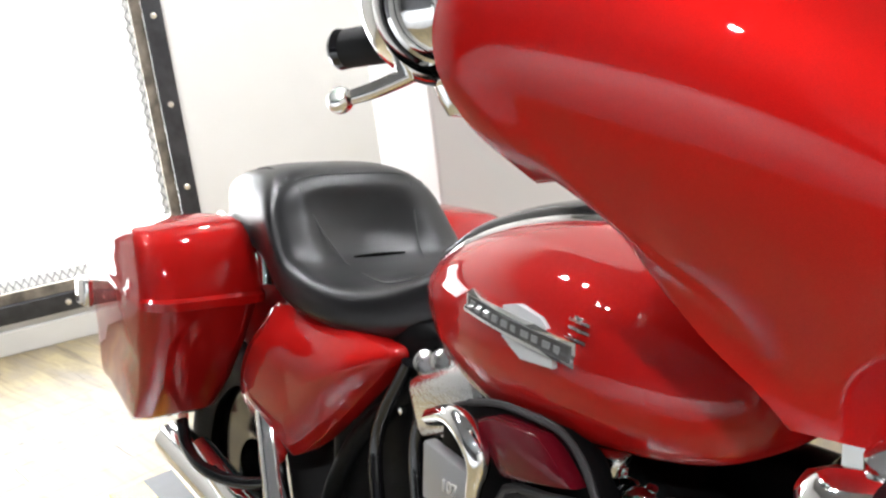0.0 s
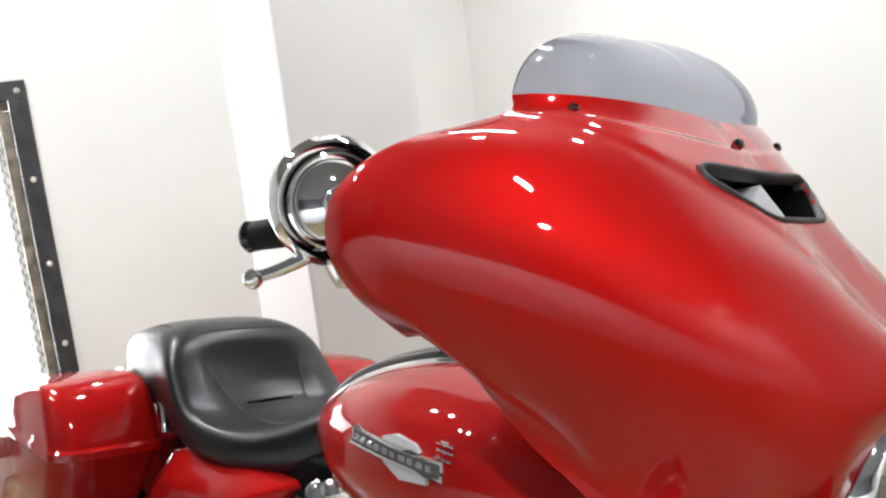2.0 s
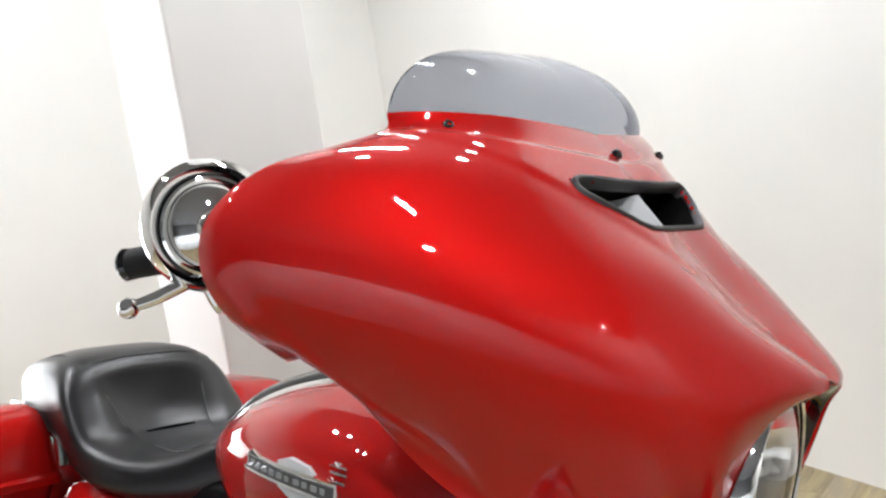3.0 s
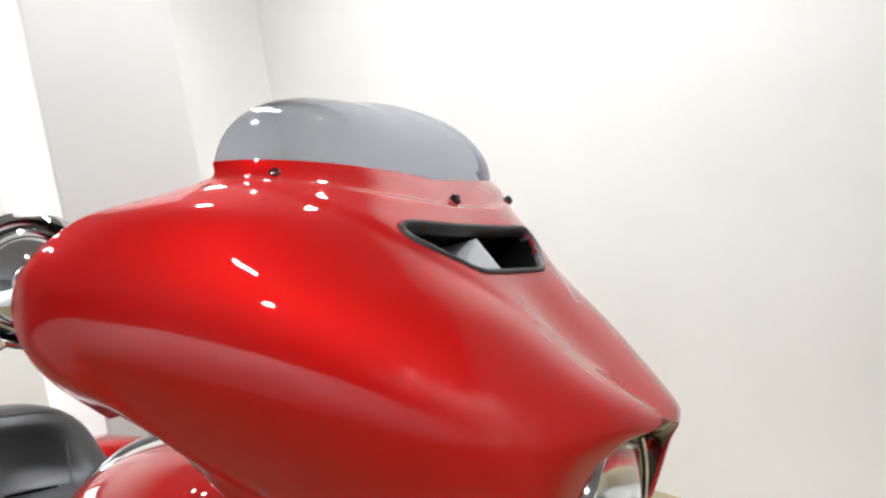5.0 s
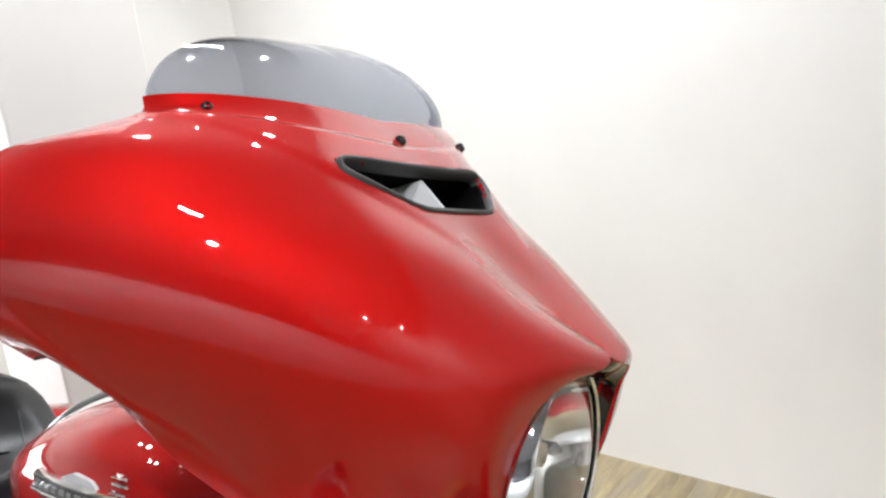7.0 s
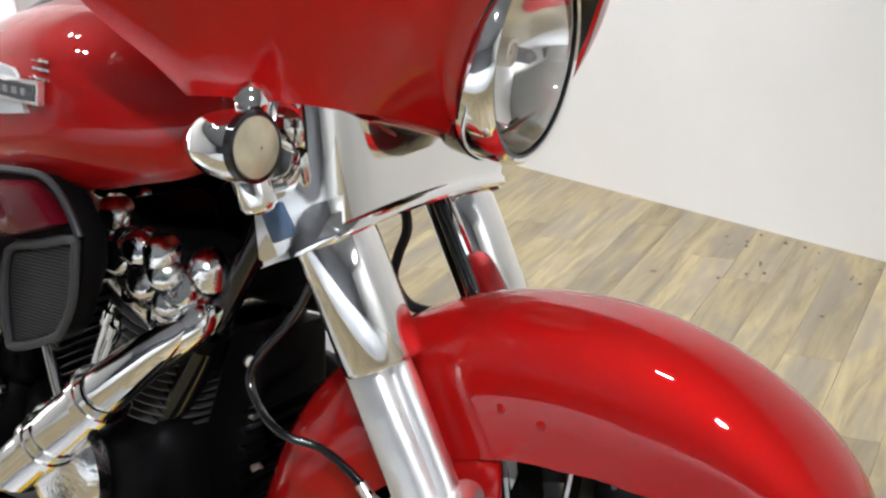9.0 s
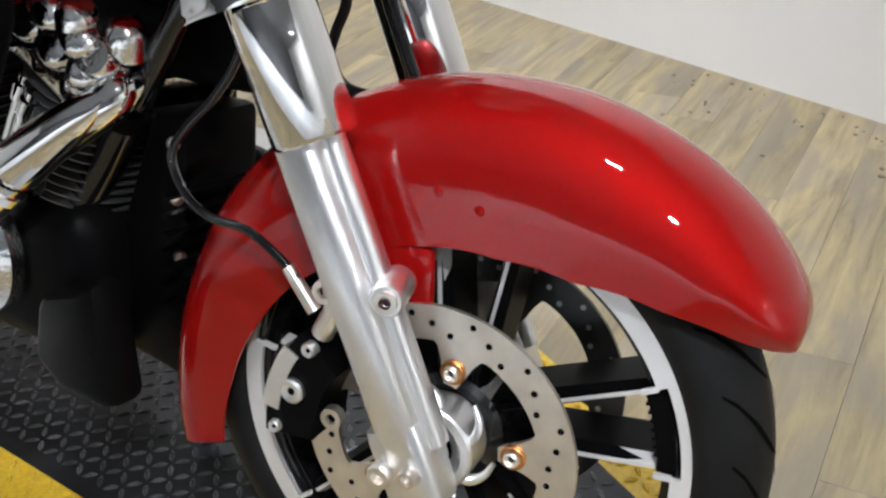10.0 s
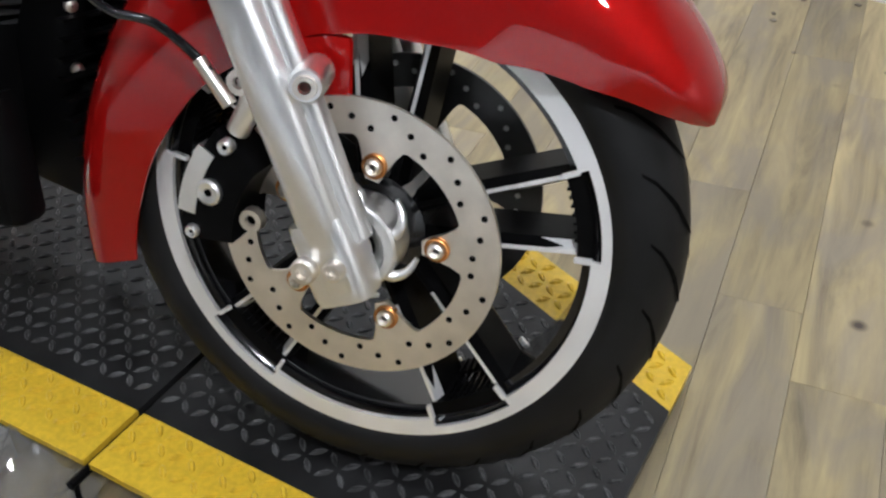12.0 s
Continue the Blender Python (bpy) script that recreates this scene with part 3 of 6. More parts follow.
floor_debris()

# ---- the motorcycle: x ahead, y to its left, z up, leaning on its side stand ----
bike = tagged(new("motorcycle"), "red touring motorcycle with batwing fairing, leaning on the lift", "motorcycle")
bike.matrix_world = pose(0, 0, 0, -11.0, 0, 0)
# the frame, tank and seat point off to one side of the turned front end
BODY = Matrix.Translation((-0.25, 0, 0)) @ Matrix.Rotation(radians(-10.0), 4, "Z") @ Matrix.Translation((0.25, 0, 0))
AXLE = Vector((0, 0, 0.32))
RAKE = Vector((-math.sin(radians(22.5)), 0, math.cos(radians(22.5))))
AHEAD = Vector((RAKE.z, 0, -RAKE.x))


# fairing: rows from the headlight's foot up to the screen; inner point, outer edge point, bulge, set of the left side, fullness
FAIR_ROWS = [
    ((-0.055, 0.020, 0.832), (-0.236, 0.240, 0.890), 1.00, 0.00, 1.00),
    ((-0.046, 0.090, 0.862), (-0.256, 0.253, 0.916), 1.05, 0.00, 1.00),
    ((-0.026, 0.113, 0.915), (-0.295, 0.285, 0.965), 1.10, 0.00, 1.00),
    ((0.004, 0.104, 0.978), (-0.345, 0.330, 1.045), 1.15, 0.00, 1.00),
    ((0.034, 0.075, 1.008), (-0.385, 0.375, 1.090), 1.20, 0.00, 1.00),
    ((0.056, 0.000, 1.024), (-0.415, 0.412, 1.130), 1.20, 0.00, 1.00),
    ((-0.008, 0.000, 1.078), (-0.432, 0.430, 1.178), 1.10, 0.00, 1.00),
    ((-0.064, 0.000, 1.138), (-0.424, 0.428, 1.230), 1.05, 0.00, 1.00),
    ((-0.108, 0.000, 1.200), (-0.390, 0.395, 1.275), 1.00, 0.04, 1.00),
    ((-0.147, 0.000, 1.250), (-0.348, 0.325, 1.300), 1.05, 0.16, 1.00),
    ((-0.180, 0.000, 1.293), (-0.327, 0.271, 1.318), 1.05, 0.26, 1.00),
    ((-0.203, 0.000, 1.320), (-0.328, 0.263, 1.337), 1.05, 0.26, 1.00),
]
VENT_TOP, VENT_BOT, VENT_SHIFT = 1.252, 1.200, -0.009
SHOULDER = [(0.00, 1.085), (0.05, 1.125), (0.13, 1.195), (0.22, 1.265), (0.262, 1.300), (0.30, 1.335)]


def fair_row(inner, outer, bulge, n, fuller=1.0):
    out = []
    (xi, yi, zi), (xo, yo, zo) = inner, outer
    for k in range(n + 1):
        a = (k / n) * math.pi / 2
        f = math.sin(a) ** fuller if k else 0.0
        g = max(0.0, math.cos(a)) ** bulge
        out.append(Vector((xo + (xi - xo) * g, yi + (yo - yi) * f, zi + (zo - zi) * math.sin(a))))
    return out


def shoulder_line(y):
    """Height of the crease that runs from the screen's foot to the nose."""
    for (y0, z0), (y1, z1) in zip(SHOULDER, SHOULDER[1:]):
        if y <= y1:
            return z0 + (z1 - z0) * (y - y0) / (y1 - y0)
    return SHOULDER[-1][1]


def moulded(p):
    """Hollow under the shoulder crease and the step below the screen."""
    d = (shoulder_line(p.y) - p.z) * 0.75
    fade = max(0.0, min(1.0, (p.y - 0.03) / 0.10)) * max(0.0, min(1.0, (0.40 - p.y) / 0.08))
    if 0 < d < 0.09:
        dip = 0.003 * fade * min(1.0, d / 0.010) * (1 - d / 0.09) ** 1.5
        p = p + Vector((-0.75, 0, -0.55)) * dip
    step = 1.281 + 0.030 * (p.y / 0.26) ** 2
    if p.z > step and p.y < 0.275:
        p = p + Vector((-0.70, 0, -0.45)) * 0.0045 * min(1.0, (p.z - step) / 0.004)
    return p


def relaxed(g, rounds=500):
    """Even out ripples in a grid of points without shrinking it; the edges stay."""
    nose = np.abs(g[:, 0, 1]) < 1e-6
    for r in range(rounds):
        for step in (0.5, -0.504):
            inner = np.zeros_like(g)
            inner[1:-1, 1:-1] = (g[:-2, 1:-1] + g[2:, 1:-1] + g[1:-1, :-2] + g[1:-1, 2:]) / 4 - g[1:-1, 1:-1]
            mirrored = g[:, 1] * np.array((1, -1, 1))
            mid = np.zeros_like(g[:, 0])
            mid[1:-1] = (g[:-2, 0] + g[2:, 0] + g[1:-1, 1] + mirrored[1:-1]) / 4 - g[1:-1, 0]
            mid[~nose] = 0
            mid[:48] = 0
            inner[:, 0] = mid
            inner[0], inner[-1] = 0, 0
            g = g + step * inner
    return g


def faired(g, degree=3):
    """Let the brow's edge die out into one even curve down the flank."""
    n = g.shape[1] - 1
    k = 81
    t = np.linspace(-1, 1, k)
    rise = np.clip((k - 1 - np.arange(k)) / 24, 0, 1)
    rise = rise * rise * (3 - 2 * rise)
    foot = np.exp(-np.arange(k) / 14.0)
    for j in range(1, n):
        f = min(1.0, max(0.0, (j / n - 0.02) / 0.26))
        f = f * f * (3 - 2 * f)
        for c in range(3):
            even = np.polyval(np.polyfit(t, g[:k, j, c], degree), t)
            even += (g[0, j, c] - even[0]) * foot
            g[:k, j, c] += (even - g[:k, j, c]) * f * rise
    return g


def fairing_surface(left=False, n=64, steps=9):
    """Points of one half; rows bottom to top, columns from the middle out."""
    rows = []
    for a, b, c, k, w in FAIR_ROWS:
        if left:
            c += 0.40 if 1.0 < a[2] < 1.26 else 0.0
            a, b = (a[0] + 0.25 * a[1], a[1], a[2]), (b[0] + k * b[1], b[1], b[2])
        rows.append(fair_row(a, b, c, n, w))
    cols = [spline([r[k] for r in rows], steps) for k in range(n + 1)]
    g = np.array([[tuple(cols[k][i]) for k in range(n + 1)] for i in range(len(cols[0]))])
    g = relaxed(faired(g))
    # raised flange along the lower outer edge
    rows_up = (np.clip((46 - np.arange(len(g))) / 8, 0, 1) * np.clip((np.arange(len(g)) - 12) / 8, 0, 1))[:, None]
    inset = np.linalg.norm(g - g[:, -1:], axis=2)
    raised = 0.0045 * rows_up * np.clip((0.034 - inset) / 0.007, 0, 1)
    g = g + raised[..., None] * np.array((0.45, 0.85, 0.0))
    return [[moulded(Vector(p)) for p in row] for row in g]


def vent_half_width(z):
    """Half width of the air slot at a height, 0 outside it."""
    if not VENT_BOT - 0.002 < z < VENT_TOP + 0.003:
        return 0.0
    f = max(0.0, min(1.0, (z - VENT_BOT) / (VENT_TOP - VENT_BOT)))
    return 0.091 + 0.064 * f ** 0.8


def build_fairing():
    half, other = fairing_surface(), fairing_surface(True)
    bm = bmesh.new()
    for side in (-1, 1):
        vs = [[bm.verts.new((p.x, p.y * side, p.z)) for p in row] for row in (half if side < 0 else other)]
        for i in range(len(vs) - 1):
            for j in range(len(vs[0]) - 1):
                q = (vs[i][j], vs[i][j + 1], vs[i + 1][j + 1], vs[i + 1][j])
                c = sum((v.co for v in q), Vector()) / 4
                if abs(c.y - VENT_SHIFT) < vent_half_width(c.z) * (1.0 if c.y > VENT_SHIFT else 1.13):
                    continue
                bm.faces.new(q)
    bmesh.ops.remove_doubles(bm, verts=bm.verts, dist=0.0006)
    # roll the outer rim backwards
    rim = [e for e in bm.edges if len(e.link_faces) == 1 and not (abs(sum((v.co.y for v in e.verts)) / 2) < 0.19 and sum((v.co.z for v in e.verts)) / 2 > 1.1) and sum((v.co.z for v in e.verts)) / 2 < 1.303]
    ext = bmesh.ops.extrude_edge_only(bm, edges=rim)
    moved = [v for v in ext["geom"] if isinstance(v, bmesh.types.BMVert)]
    for v in moved:
        low = v.co.z < 1.08 and abs(v.co.y) > 0.15
        v.co += Vector((-0.034 if low else -0.026, -math.copysign(0.034 if low else 0.010, v.co.y) * min(1, abs(v.co.y) / 0.1), 0.002 if low else -0.004))
    liner = bm.copy()
    shell(bm, 0.004)
    fair = part("fairing", bm, RED, bike, "glossy red batwing fairing", angle=50)
    bmesh.ops.recalc_face_normals(liner, faces=liner.faces)
    liner.normal_update()
    away = Vector((-0.2, 0, 1.05))
    flip = 1 if sum(v.normal.dot(v.co - away) for v in liner.verts) > 0 else -1
    for v in list(liner.verts):
        v.co -= v.normal * flip * 0.007
    part("fairing_liner", liner, SATIN, fair, "black inner side of the fairing", angle=50)
    return fair, half, other


fairing, HALF, OTHER = build_fairing()


def fair_point(y, z, lift=0.0):
    """The point of the fairing's skin at y and z."""
    best, bd = None, 9.0
    for row in (HALF if y < 0 else OTHER):
        for p in row:
            d = (p.y - abs(y)) ** 2 + (p.z - z) ** 2
            if d < bd:
                best, bd = p, d
    return Vector((best.x + lift, y, z))


def build_screen():
    base = HALF[-1]
    rows = []
    nh = 16
    line = [Vector((p.x, -p.y, p.z)) for p in base[-4:0:-1]] + list(OTHER[-1])
    # the far foot runs on down beside the air slot
    end = line[-1]
    line += [end + Vector((0.014, 0.026, -0.034)) * t for t in (0.25, 0.5, 0.75, 1.0)]
    far = line[-1].y
    for i in range(nh + 1):
        row = []
        for b in line:
            h = max(0.0, 1 - (b.y / (far if b.y > 0 else base[-1].y)) ** 2) ** (0.95 if b.y > 0 else 0.56)
            s = i / nh * radians(78)
            k = i / nh * ((b.y + math.sqrt(b.y ** 2 + 0.02)) / 2 - 0.02)
            row.append(Vector((b.x + 0.42 * k * h - 0.007 - 0.150 * h * (1 - math.cos(s)) - 0.012 * h * s, b.y * (1 - 0.03 * math.sin(s)), b.z - 0.008 + (0.122 + 0.10 * k) * h * math.sin(s))))
        rows.append(row)
    bm = grid(rows)
    bmesh.ops.remove_doubles(bm, verts=bm.verts, dist=0.0004)
    part("windscreen", solid(bm, 0.004), SMOKE, fairing, "smoke-tinted curved windscreen", angle=60)
    # screws that hold the screen
    for p in ((-0.176, 0.0, 1.294), (-0.272, -0.236, 1.316), (-0.207, 0.226, 1.306)):
        p = Vector(p)
        d = Vector((0.75, p.y * 1.8, 0.55)).normalized()
        part("screen_screw", lathe([(-0.012, 0.0070), (0.004, 0.0070), (0.007, 0.0055), (0.008, 0.003), (0.005, 0.0025)], p + d * (-0.001 if p.y < 0 else -0.008), d, 16), GLOSSBLACK, fairing, "black screen screw")


build_screen()


def build_vent():
    # rounded rubber frame round the slot
    half = [(0.0, VENT_BOT), (0.040, VENT_BOT), (0.075, VENT_BOT + 0.0005), (0.092, VENT_BOT + 0.005), (0.112, VENT_BOT + 0.016), (0.136, VENT_BOT + 0.030), (0.149, VENT_BOT + 0.040), (0.151, VENT_BOT + 0.0475), (0.143, VENT_TOP + 0.001), (0.12, VENT_TOP + 0.002), (0.06, VENT_TOP), (0.0, VENT_TOP)]
    line = [(y, z) for y, z in half] + [(-y * 1.13, z) for y, z in half[-2:0:-1]]
    pts = [Vector((0, p.x + VENT_SHIFT, p.y)) for p in spline([(y, z, 0) for y, z in line], 3, closed=True)]
    pts = [fair_point(p.y, p.z, 0.0) for p in pts]
    n = len(pts)
    # even out the depth along the line
    for _ in range(3):
        xs = [(pts[k - 1].x + pts[k].x + pts[(k + 1) % n].x) / 3 for k in range(n)]
        for p, x in zip(pts, xs):
            p.x = x
    mid = Vector((sum(p.x for p in pts) / n, VENT_SHIFT, sum(p.z for p in pts) / n))
    rows = []
    for grow, push in ((0.0056, -0.005), (0.0056, 0.0012), (0.0042, 0.0032), (0.001, 0.0034), (-0.0010, 0.0012), (-0.0010, -0.014)):
        row = []
        for k, p in enumerate(pts):
            t = (pts[(k + 1) % n] - pts[k - 1]).normalized()
            o = t.cross(Vector((0.8, 0, 0.6))).normalized()
            if o.dot(p - mid) < 0:
                o = -o
            row.append(p + o * grow + Vector((0.8, 0, 0.6)) * push)
        rows.append(row)
    part("vent_frame", grid(rows, closed_u=True), GREYPLATE_DARK, fairing, "dark grey rubber slot frame", angle=50)
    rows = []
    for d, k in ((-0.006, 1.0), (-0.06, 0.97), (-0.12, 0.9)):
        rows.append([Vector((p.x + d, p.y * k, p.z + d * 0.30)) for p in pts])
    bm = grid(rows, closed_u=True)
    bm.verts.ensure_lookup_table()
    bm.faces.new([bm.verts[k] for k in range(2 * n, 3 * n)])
    part("vent_duct", bm, DUCTSHADE, fairing, "black air duct")
    # tapering fin in the middle of the slot
    bm = bmesh.new()
    foot = [bm.verts.new(v) for v in ((-0.122, -0.003, 1.2005), (-0.122, 0.003, 1.2005), (-0.19, 0.014, 1.180), (-0.19, -0.014, 1.180))]
    tip = [bm.verts.new(v) for v in ((-0.152, -0.001, 1.240), (-0.152, 0.001, 1.240), (-0.20, 0.004, 1.232), (-0.20, -0.004, 1.232))]
    bm.faces.new(tip)
    for k in range(4):
        bm.faces.new((foot[k], foot[(k + 1) % 4], tip[(k + 1) % 4], tip[k]))
    bmesh.ops.translate(bm, vec=(0, VENT_SHIFT, 0), verts=bm.verts)
    part("vent_fin", bm, SHIELDGREY, fairing, "grey moulded divider fin", smooth=False)


build_vent()


def build_headlight():
    c = Vector((-0.022, 0, 0.918))
    d = Vector((0.975, 0, -0.16)).normalized()
    hl = part("headlight", lathe([(-0.07, 0.085), (-0.03, 0.108), (0.004, 0.110), (0.017, 0.1075), (0.022, 0.103), (0.019, 0.0995), (0.0, 0.098)], c, d, 64), CHROME, fairing, "chrome-rimmed round headlight")
    part("lens", lathe([(0.017, 0.0968), (0.0205, 0.088), (0.025, 0.06), (0.028, 0.03), (0.029, 0.002), (0.026, 0.002), (0.022, 0.06), (0.0175, 0.088), (0.014, 0.0968)], c, d, 64, closed=True), CLEAR, hl, "clear headlight glass")
    part("gasket", lathe([(0.013, 0.1000), (0.0200, 0.1000), (0.0200, 0.0972), (0.013, 0.0970)], c, d, 64, closed=True), GLOSSBLACK, hl, "black rubber seal")
    part("reflector", lathe([(0.013, 0.0965), (-0.016, 0.088), (-0.042, 0.062), (-0.055, 0.03), (-0.057, 0.012)], c, d, 48), CHROME, hl, "mirror reflector bowl")
    part("bulb_cap", lathe([(-0.055, 0.013), (-0.016, 0.0145), (-0.008, 0.0135), (-0.007, 0.010), (-0.010, 0.009), (-0.010, 0.002)], c, d, 20), STEEL, hl, "bulb shield")
    for s in (-1, 1):
        part("marker_bulb", lathe([(-0.035, 0.008), (-0.015, 0.008), (-0.010, 0.003)], c + Vector((0, s * 0.055, -0.005)), d, 12), GREYPLATE, hl, "small marker bulb")
    # dark cowl between fairing and lamp
    part("cowl", lathe([(-0.075, 0.080), (-0.045, 0.106), (-0.02, 0.110)], c, d, 48), GLOSSBLACK, fairing, "black headlight cowl")


build_headlight()


def build_brow():
    """The dark-lined lip that frames the headlight opening."""
    edge = [row[0] for row in HALF[:46]]
    line = [Vector((p.x, -p.y, p.z)) for p in edge] + [row[0].copy() for row in reversed(OTHER[:46])]
    line = [p for k, p in enumerate(line) if k == 0 or (p - line[k - 1]).length > 0.002]
    c = Vector((-0.02, 0, 0.918))
    rows = []
    for push, shrink in ((0.0005, -0.002), (-0.012, 0.008), (-0.030, 0.010), (-0.045, 0.012)):
        rows.append([p + Vector((push, 0, 0)) - Vector((0, p.y, p.z - c.z)).normalized() * shrink for p in line])
    part("brow", grid(rows), GLOSSBLACK, fairing, "black inner lip round the headlight opening", angle=50)


build_brow()


# inner fairing, clocks and dash behind
def build_inner():
    rows = []
    for row in HALF[52:-24:5]:
        e = row[-1]
        half = [(-0.02 + e.x, e.y * f, e.z) for f in (0.90, 0.6, 0.3)]
        rows.append([Vector((x - 0.03, -y, z)) for x, y, z in half] + [Vector((x - 0.02, y, z)) for x, y, z in reversed(half)])
    part("inner_fairing", solid(grid(rows), 0.004), SATIN, fairing, "black inner fairing panel")


build_inner()


# ---- fork, nacelle and signals ----
def leg_point(s, y, f=0.0):
    return AXLE + RAKE * s + AHEAD * (f + 0.012) + Vector((0, y, 0))


def oval_bar(s0, s1, y, rx, ry, f0=0.0, bevel=0.004, n=28, power=2.2):
    rings = []
    for s, k in ((s0, 0.93), (s0 + bevel, 1.0), (s1 - bevel, 1.0), (s1, 0.95)):
        ring = []
        for i in range(n):
            a = 2 * math.pi * i / n
            c, q = math.cos(a), math.sin(a)
            ring.append(leg_point(s, y + ry * k * math.copysign(abs(q) ** (2 / power), q), f0 + rx * k * math.copysign(abs(c) ** (2 / power), c)))
        rings.append(ring)
    return grid(rings, closed_u=True, caps=True)


def build_fork_leg(side):
    y = 0.130 * side
    leg = part("fork_slider", oval_bar(-0.03, 0.345, y, 0.025, 0.027, -0.010, 0.004, 32, 3.0), ALU, bike, "cast aluminium lower fork leg")
    part("front_web", oval_bar(0.015, 0.33, y + 0.004 * -side, 0.011, 0.014, 0.018, 0.02), ALU, leg, "raised web along the fork leg")
    part("axle_lug", oval_bar(-0.040, 0.045, y, 0.031, 0.026, -0.014, 0.012, 32, 4.0), ALU, leg, "axle clamp lug")
    for dx, dz, r in ((-0.022, -0.004, 0.0135), (0.008, 0.002, 0.0105)):
        nut = AXLE + Vector((dx, y + side * 0.022, dz))
        part("clamp_bolt", lathe([(0.0, r), (0.012, r), (0.015, r * 0.85), (0.015, r * 0.5), (0.009, r * 0.45), (0.009, 0.001)], nut, (0, side, 0), 20), STEEL, leg, "round-headed clamp bolt", angle=30)
    mount = leg_point(0.172, y + side * 0.012, 0.032)
    lug = part("fender_mount", lathe([(-0.035, 0.017), (0.012, 0.017), (0.016, 0.0145), (0.016, 0.010)], mount, (0.25, side, 0), 20), ALU, leg, "fender mounting lug")
    part("mount_bolt", lathe([(0.014, 0.0115), (0.021, 0.011), (0.021, 0.006), (0.016, 0.0055)], mount, (0.25, side, 0), 12), STEEL, leg, "socket head bolt")
    part("fork_cover", oval_bar(0.325, 0.56, y, 0.040, 0.040, 0.004), CHROME, bike, "chromed upper fork cover")
    part("fork_tube", tube([leg_point(0.5, y), leg_point(0.86, y)], 0.024, 20, 0), CHROME, bike, "chromed fork tube")
    return leg


for side in (-1, 1):
    build_fork_leg(side)


def build_nacelle():
    plan = [(-0.180, -0.050), (-0.187, -0.010), (-0.180, 0.034), (-0.150, 0.054), (-0.100, 0.059), (0.0, 0.061)]
    plan += [(-y, f) for y, f in reversed(plan[:-1])]
    line = [(p.x, p.y) for p in spline([(a, b, 0) for a, b in plan], 6)]
    rows = []
    for s, out in ((0.4525, -0.003), (0.4545, 0.002), (0.459, 0.003), (0.463, 0.0), (0.49, 0.0), (0.52, 0.0), (0.56, 0.0), (0.61, 0.0), (0.67, 0.0)):
        flare = max(0.0, s - 0.463)
        arch = 0.008
        rows.append([leg_point(s + arch * (1 - (y / 0.187) ** 2), y * (1 + 0.45 * flare), f + out + 0.42 * flare) for y, f in line])
    nac = part("fork_nacelle", solid(grid(rows), 0.003), CHROME, bike, "polished chrome fork nacelle", angle=50)
    for side in (-1, 1):
        part("nacelle_plate", box(leg_point(0.487, side * 0.194, -0.006), (0.026, 0.006, 0.034), 0.003, M=Matrix.Rotation(radians(-22.5), 4, "Y")), simple("blue_grey_plate", (0.07, 0.11, 0.18), 0.2), nac, "small blue-grey plate on the nacelle's side")
    return nac


build_nacelle()


def build_signal(side):
    c, d = Vector((-0.158, side * 0.262, 0.850)), (0.99, side * 0.10, -0.04)
    sig = part("turn_signal", lathe([(0.012, 0.028), (0.006, 0.0305), (-0.012, 0.031), (-0.036, 0.027), (-0.054, 0.018), (-0.062, 0.004)], c, d, 32), CHROME, bike, "chrome bullet turn signal")
    part("lens", lathe([(0.010, 0.0275), (0.015, 0.026), (0.019, 0.015), (0.020, 0.001)], c, d, 32), PLASTIC_SMOKE, sig, "smoked signal lens")
    part("signal_rim", lathe([(0.006, 0.0305), (0.014, 0.0305), (0.015, 0.0275), (0.008, 0.0275)], c, d, 32, closed=True), GLOSSBLACK, sig, "dark lens rim")
    part("signal_stem", tube([c + Vector((-0.01, -side * 0.005, -0.025)), c + Vector((-0.02, -side * 0.03, -0.045)), c + Vector((-0.02, -side * 0.085, -0.045))], 0.010, 12, 4), CHROME, sig, "chrome signal arm")
    part("stem_nut", lathe([(-0.014, 0.016), (0.010, 0.016), (0.016, 0.011), (0.018, 0.002)], c + Vector((0.0, -side * 0.012, -0.042)), (0.3, 0, -1), 12), CHROME, sig, "chrome acorn nut")
    part("upper_knob", lathe([(-0.014, 0.004), (-0.010, 0.014), (0.004, 0.017), (0.014, 0.011), (0.018, 0.002)], c + Vector((0.0, -side * 0.015, 0.036)), (0.3, side * 0.3, 1), 16), CHROME, sig, "chrome mounting knob")


for side in (-1, 1):
    build_signal(side)

part("wiring_loom", tube([(-0.17, 0.02, 0.76), (-0.165, 0.015, 0.73), (-0.18, 0.02, 0.70), (-0.19, 0.025, 0.67), (-0.165, 0.015, 0.645), (-0.13, 0.01, 0.64)], 0.006, 8, 6), RUBBER, bike, "black brake hose and wiring")
part("hose_clip", tube([(-0.17, 0.02, 0.76), (-0.155, 0.06, 0.765), (-0.15, 0.10, 0.77)], 0.004, 8, 4), RUBBER, bike, "black cable")
part("fork_tube_guard", tube([leg_point(0.27, 0.092), leg_point(0.50, 0.092)], 0.009, 10, 0), GLOSSBLACK, bike, "black cable conduit by the fork")


# ---- front fender ----
def by_angle(table, a):
    for (a0, r0), (a1, r1) in zip(table, table[1:]):
        if a <= a1:
            f = (a - a0) / (a1 - a0)
            return r0 + (r1 - r0) * f
    return table[-1][1]


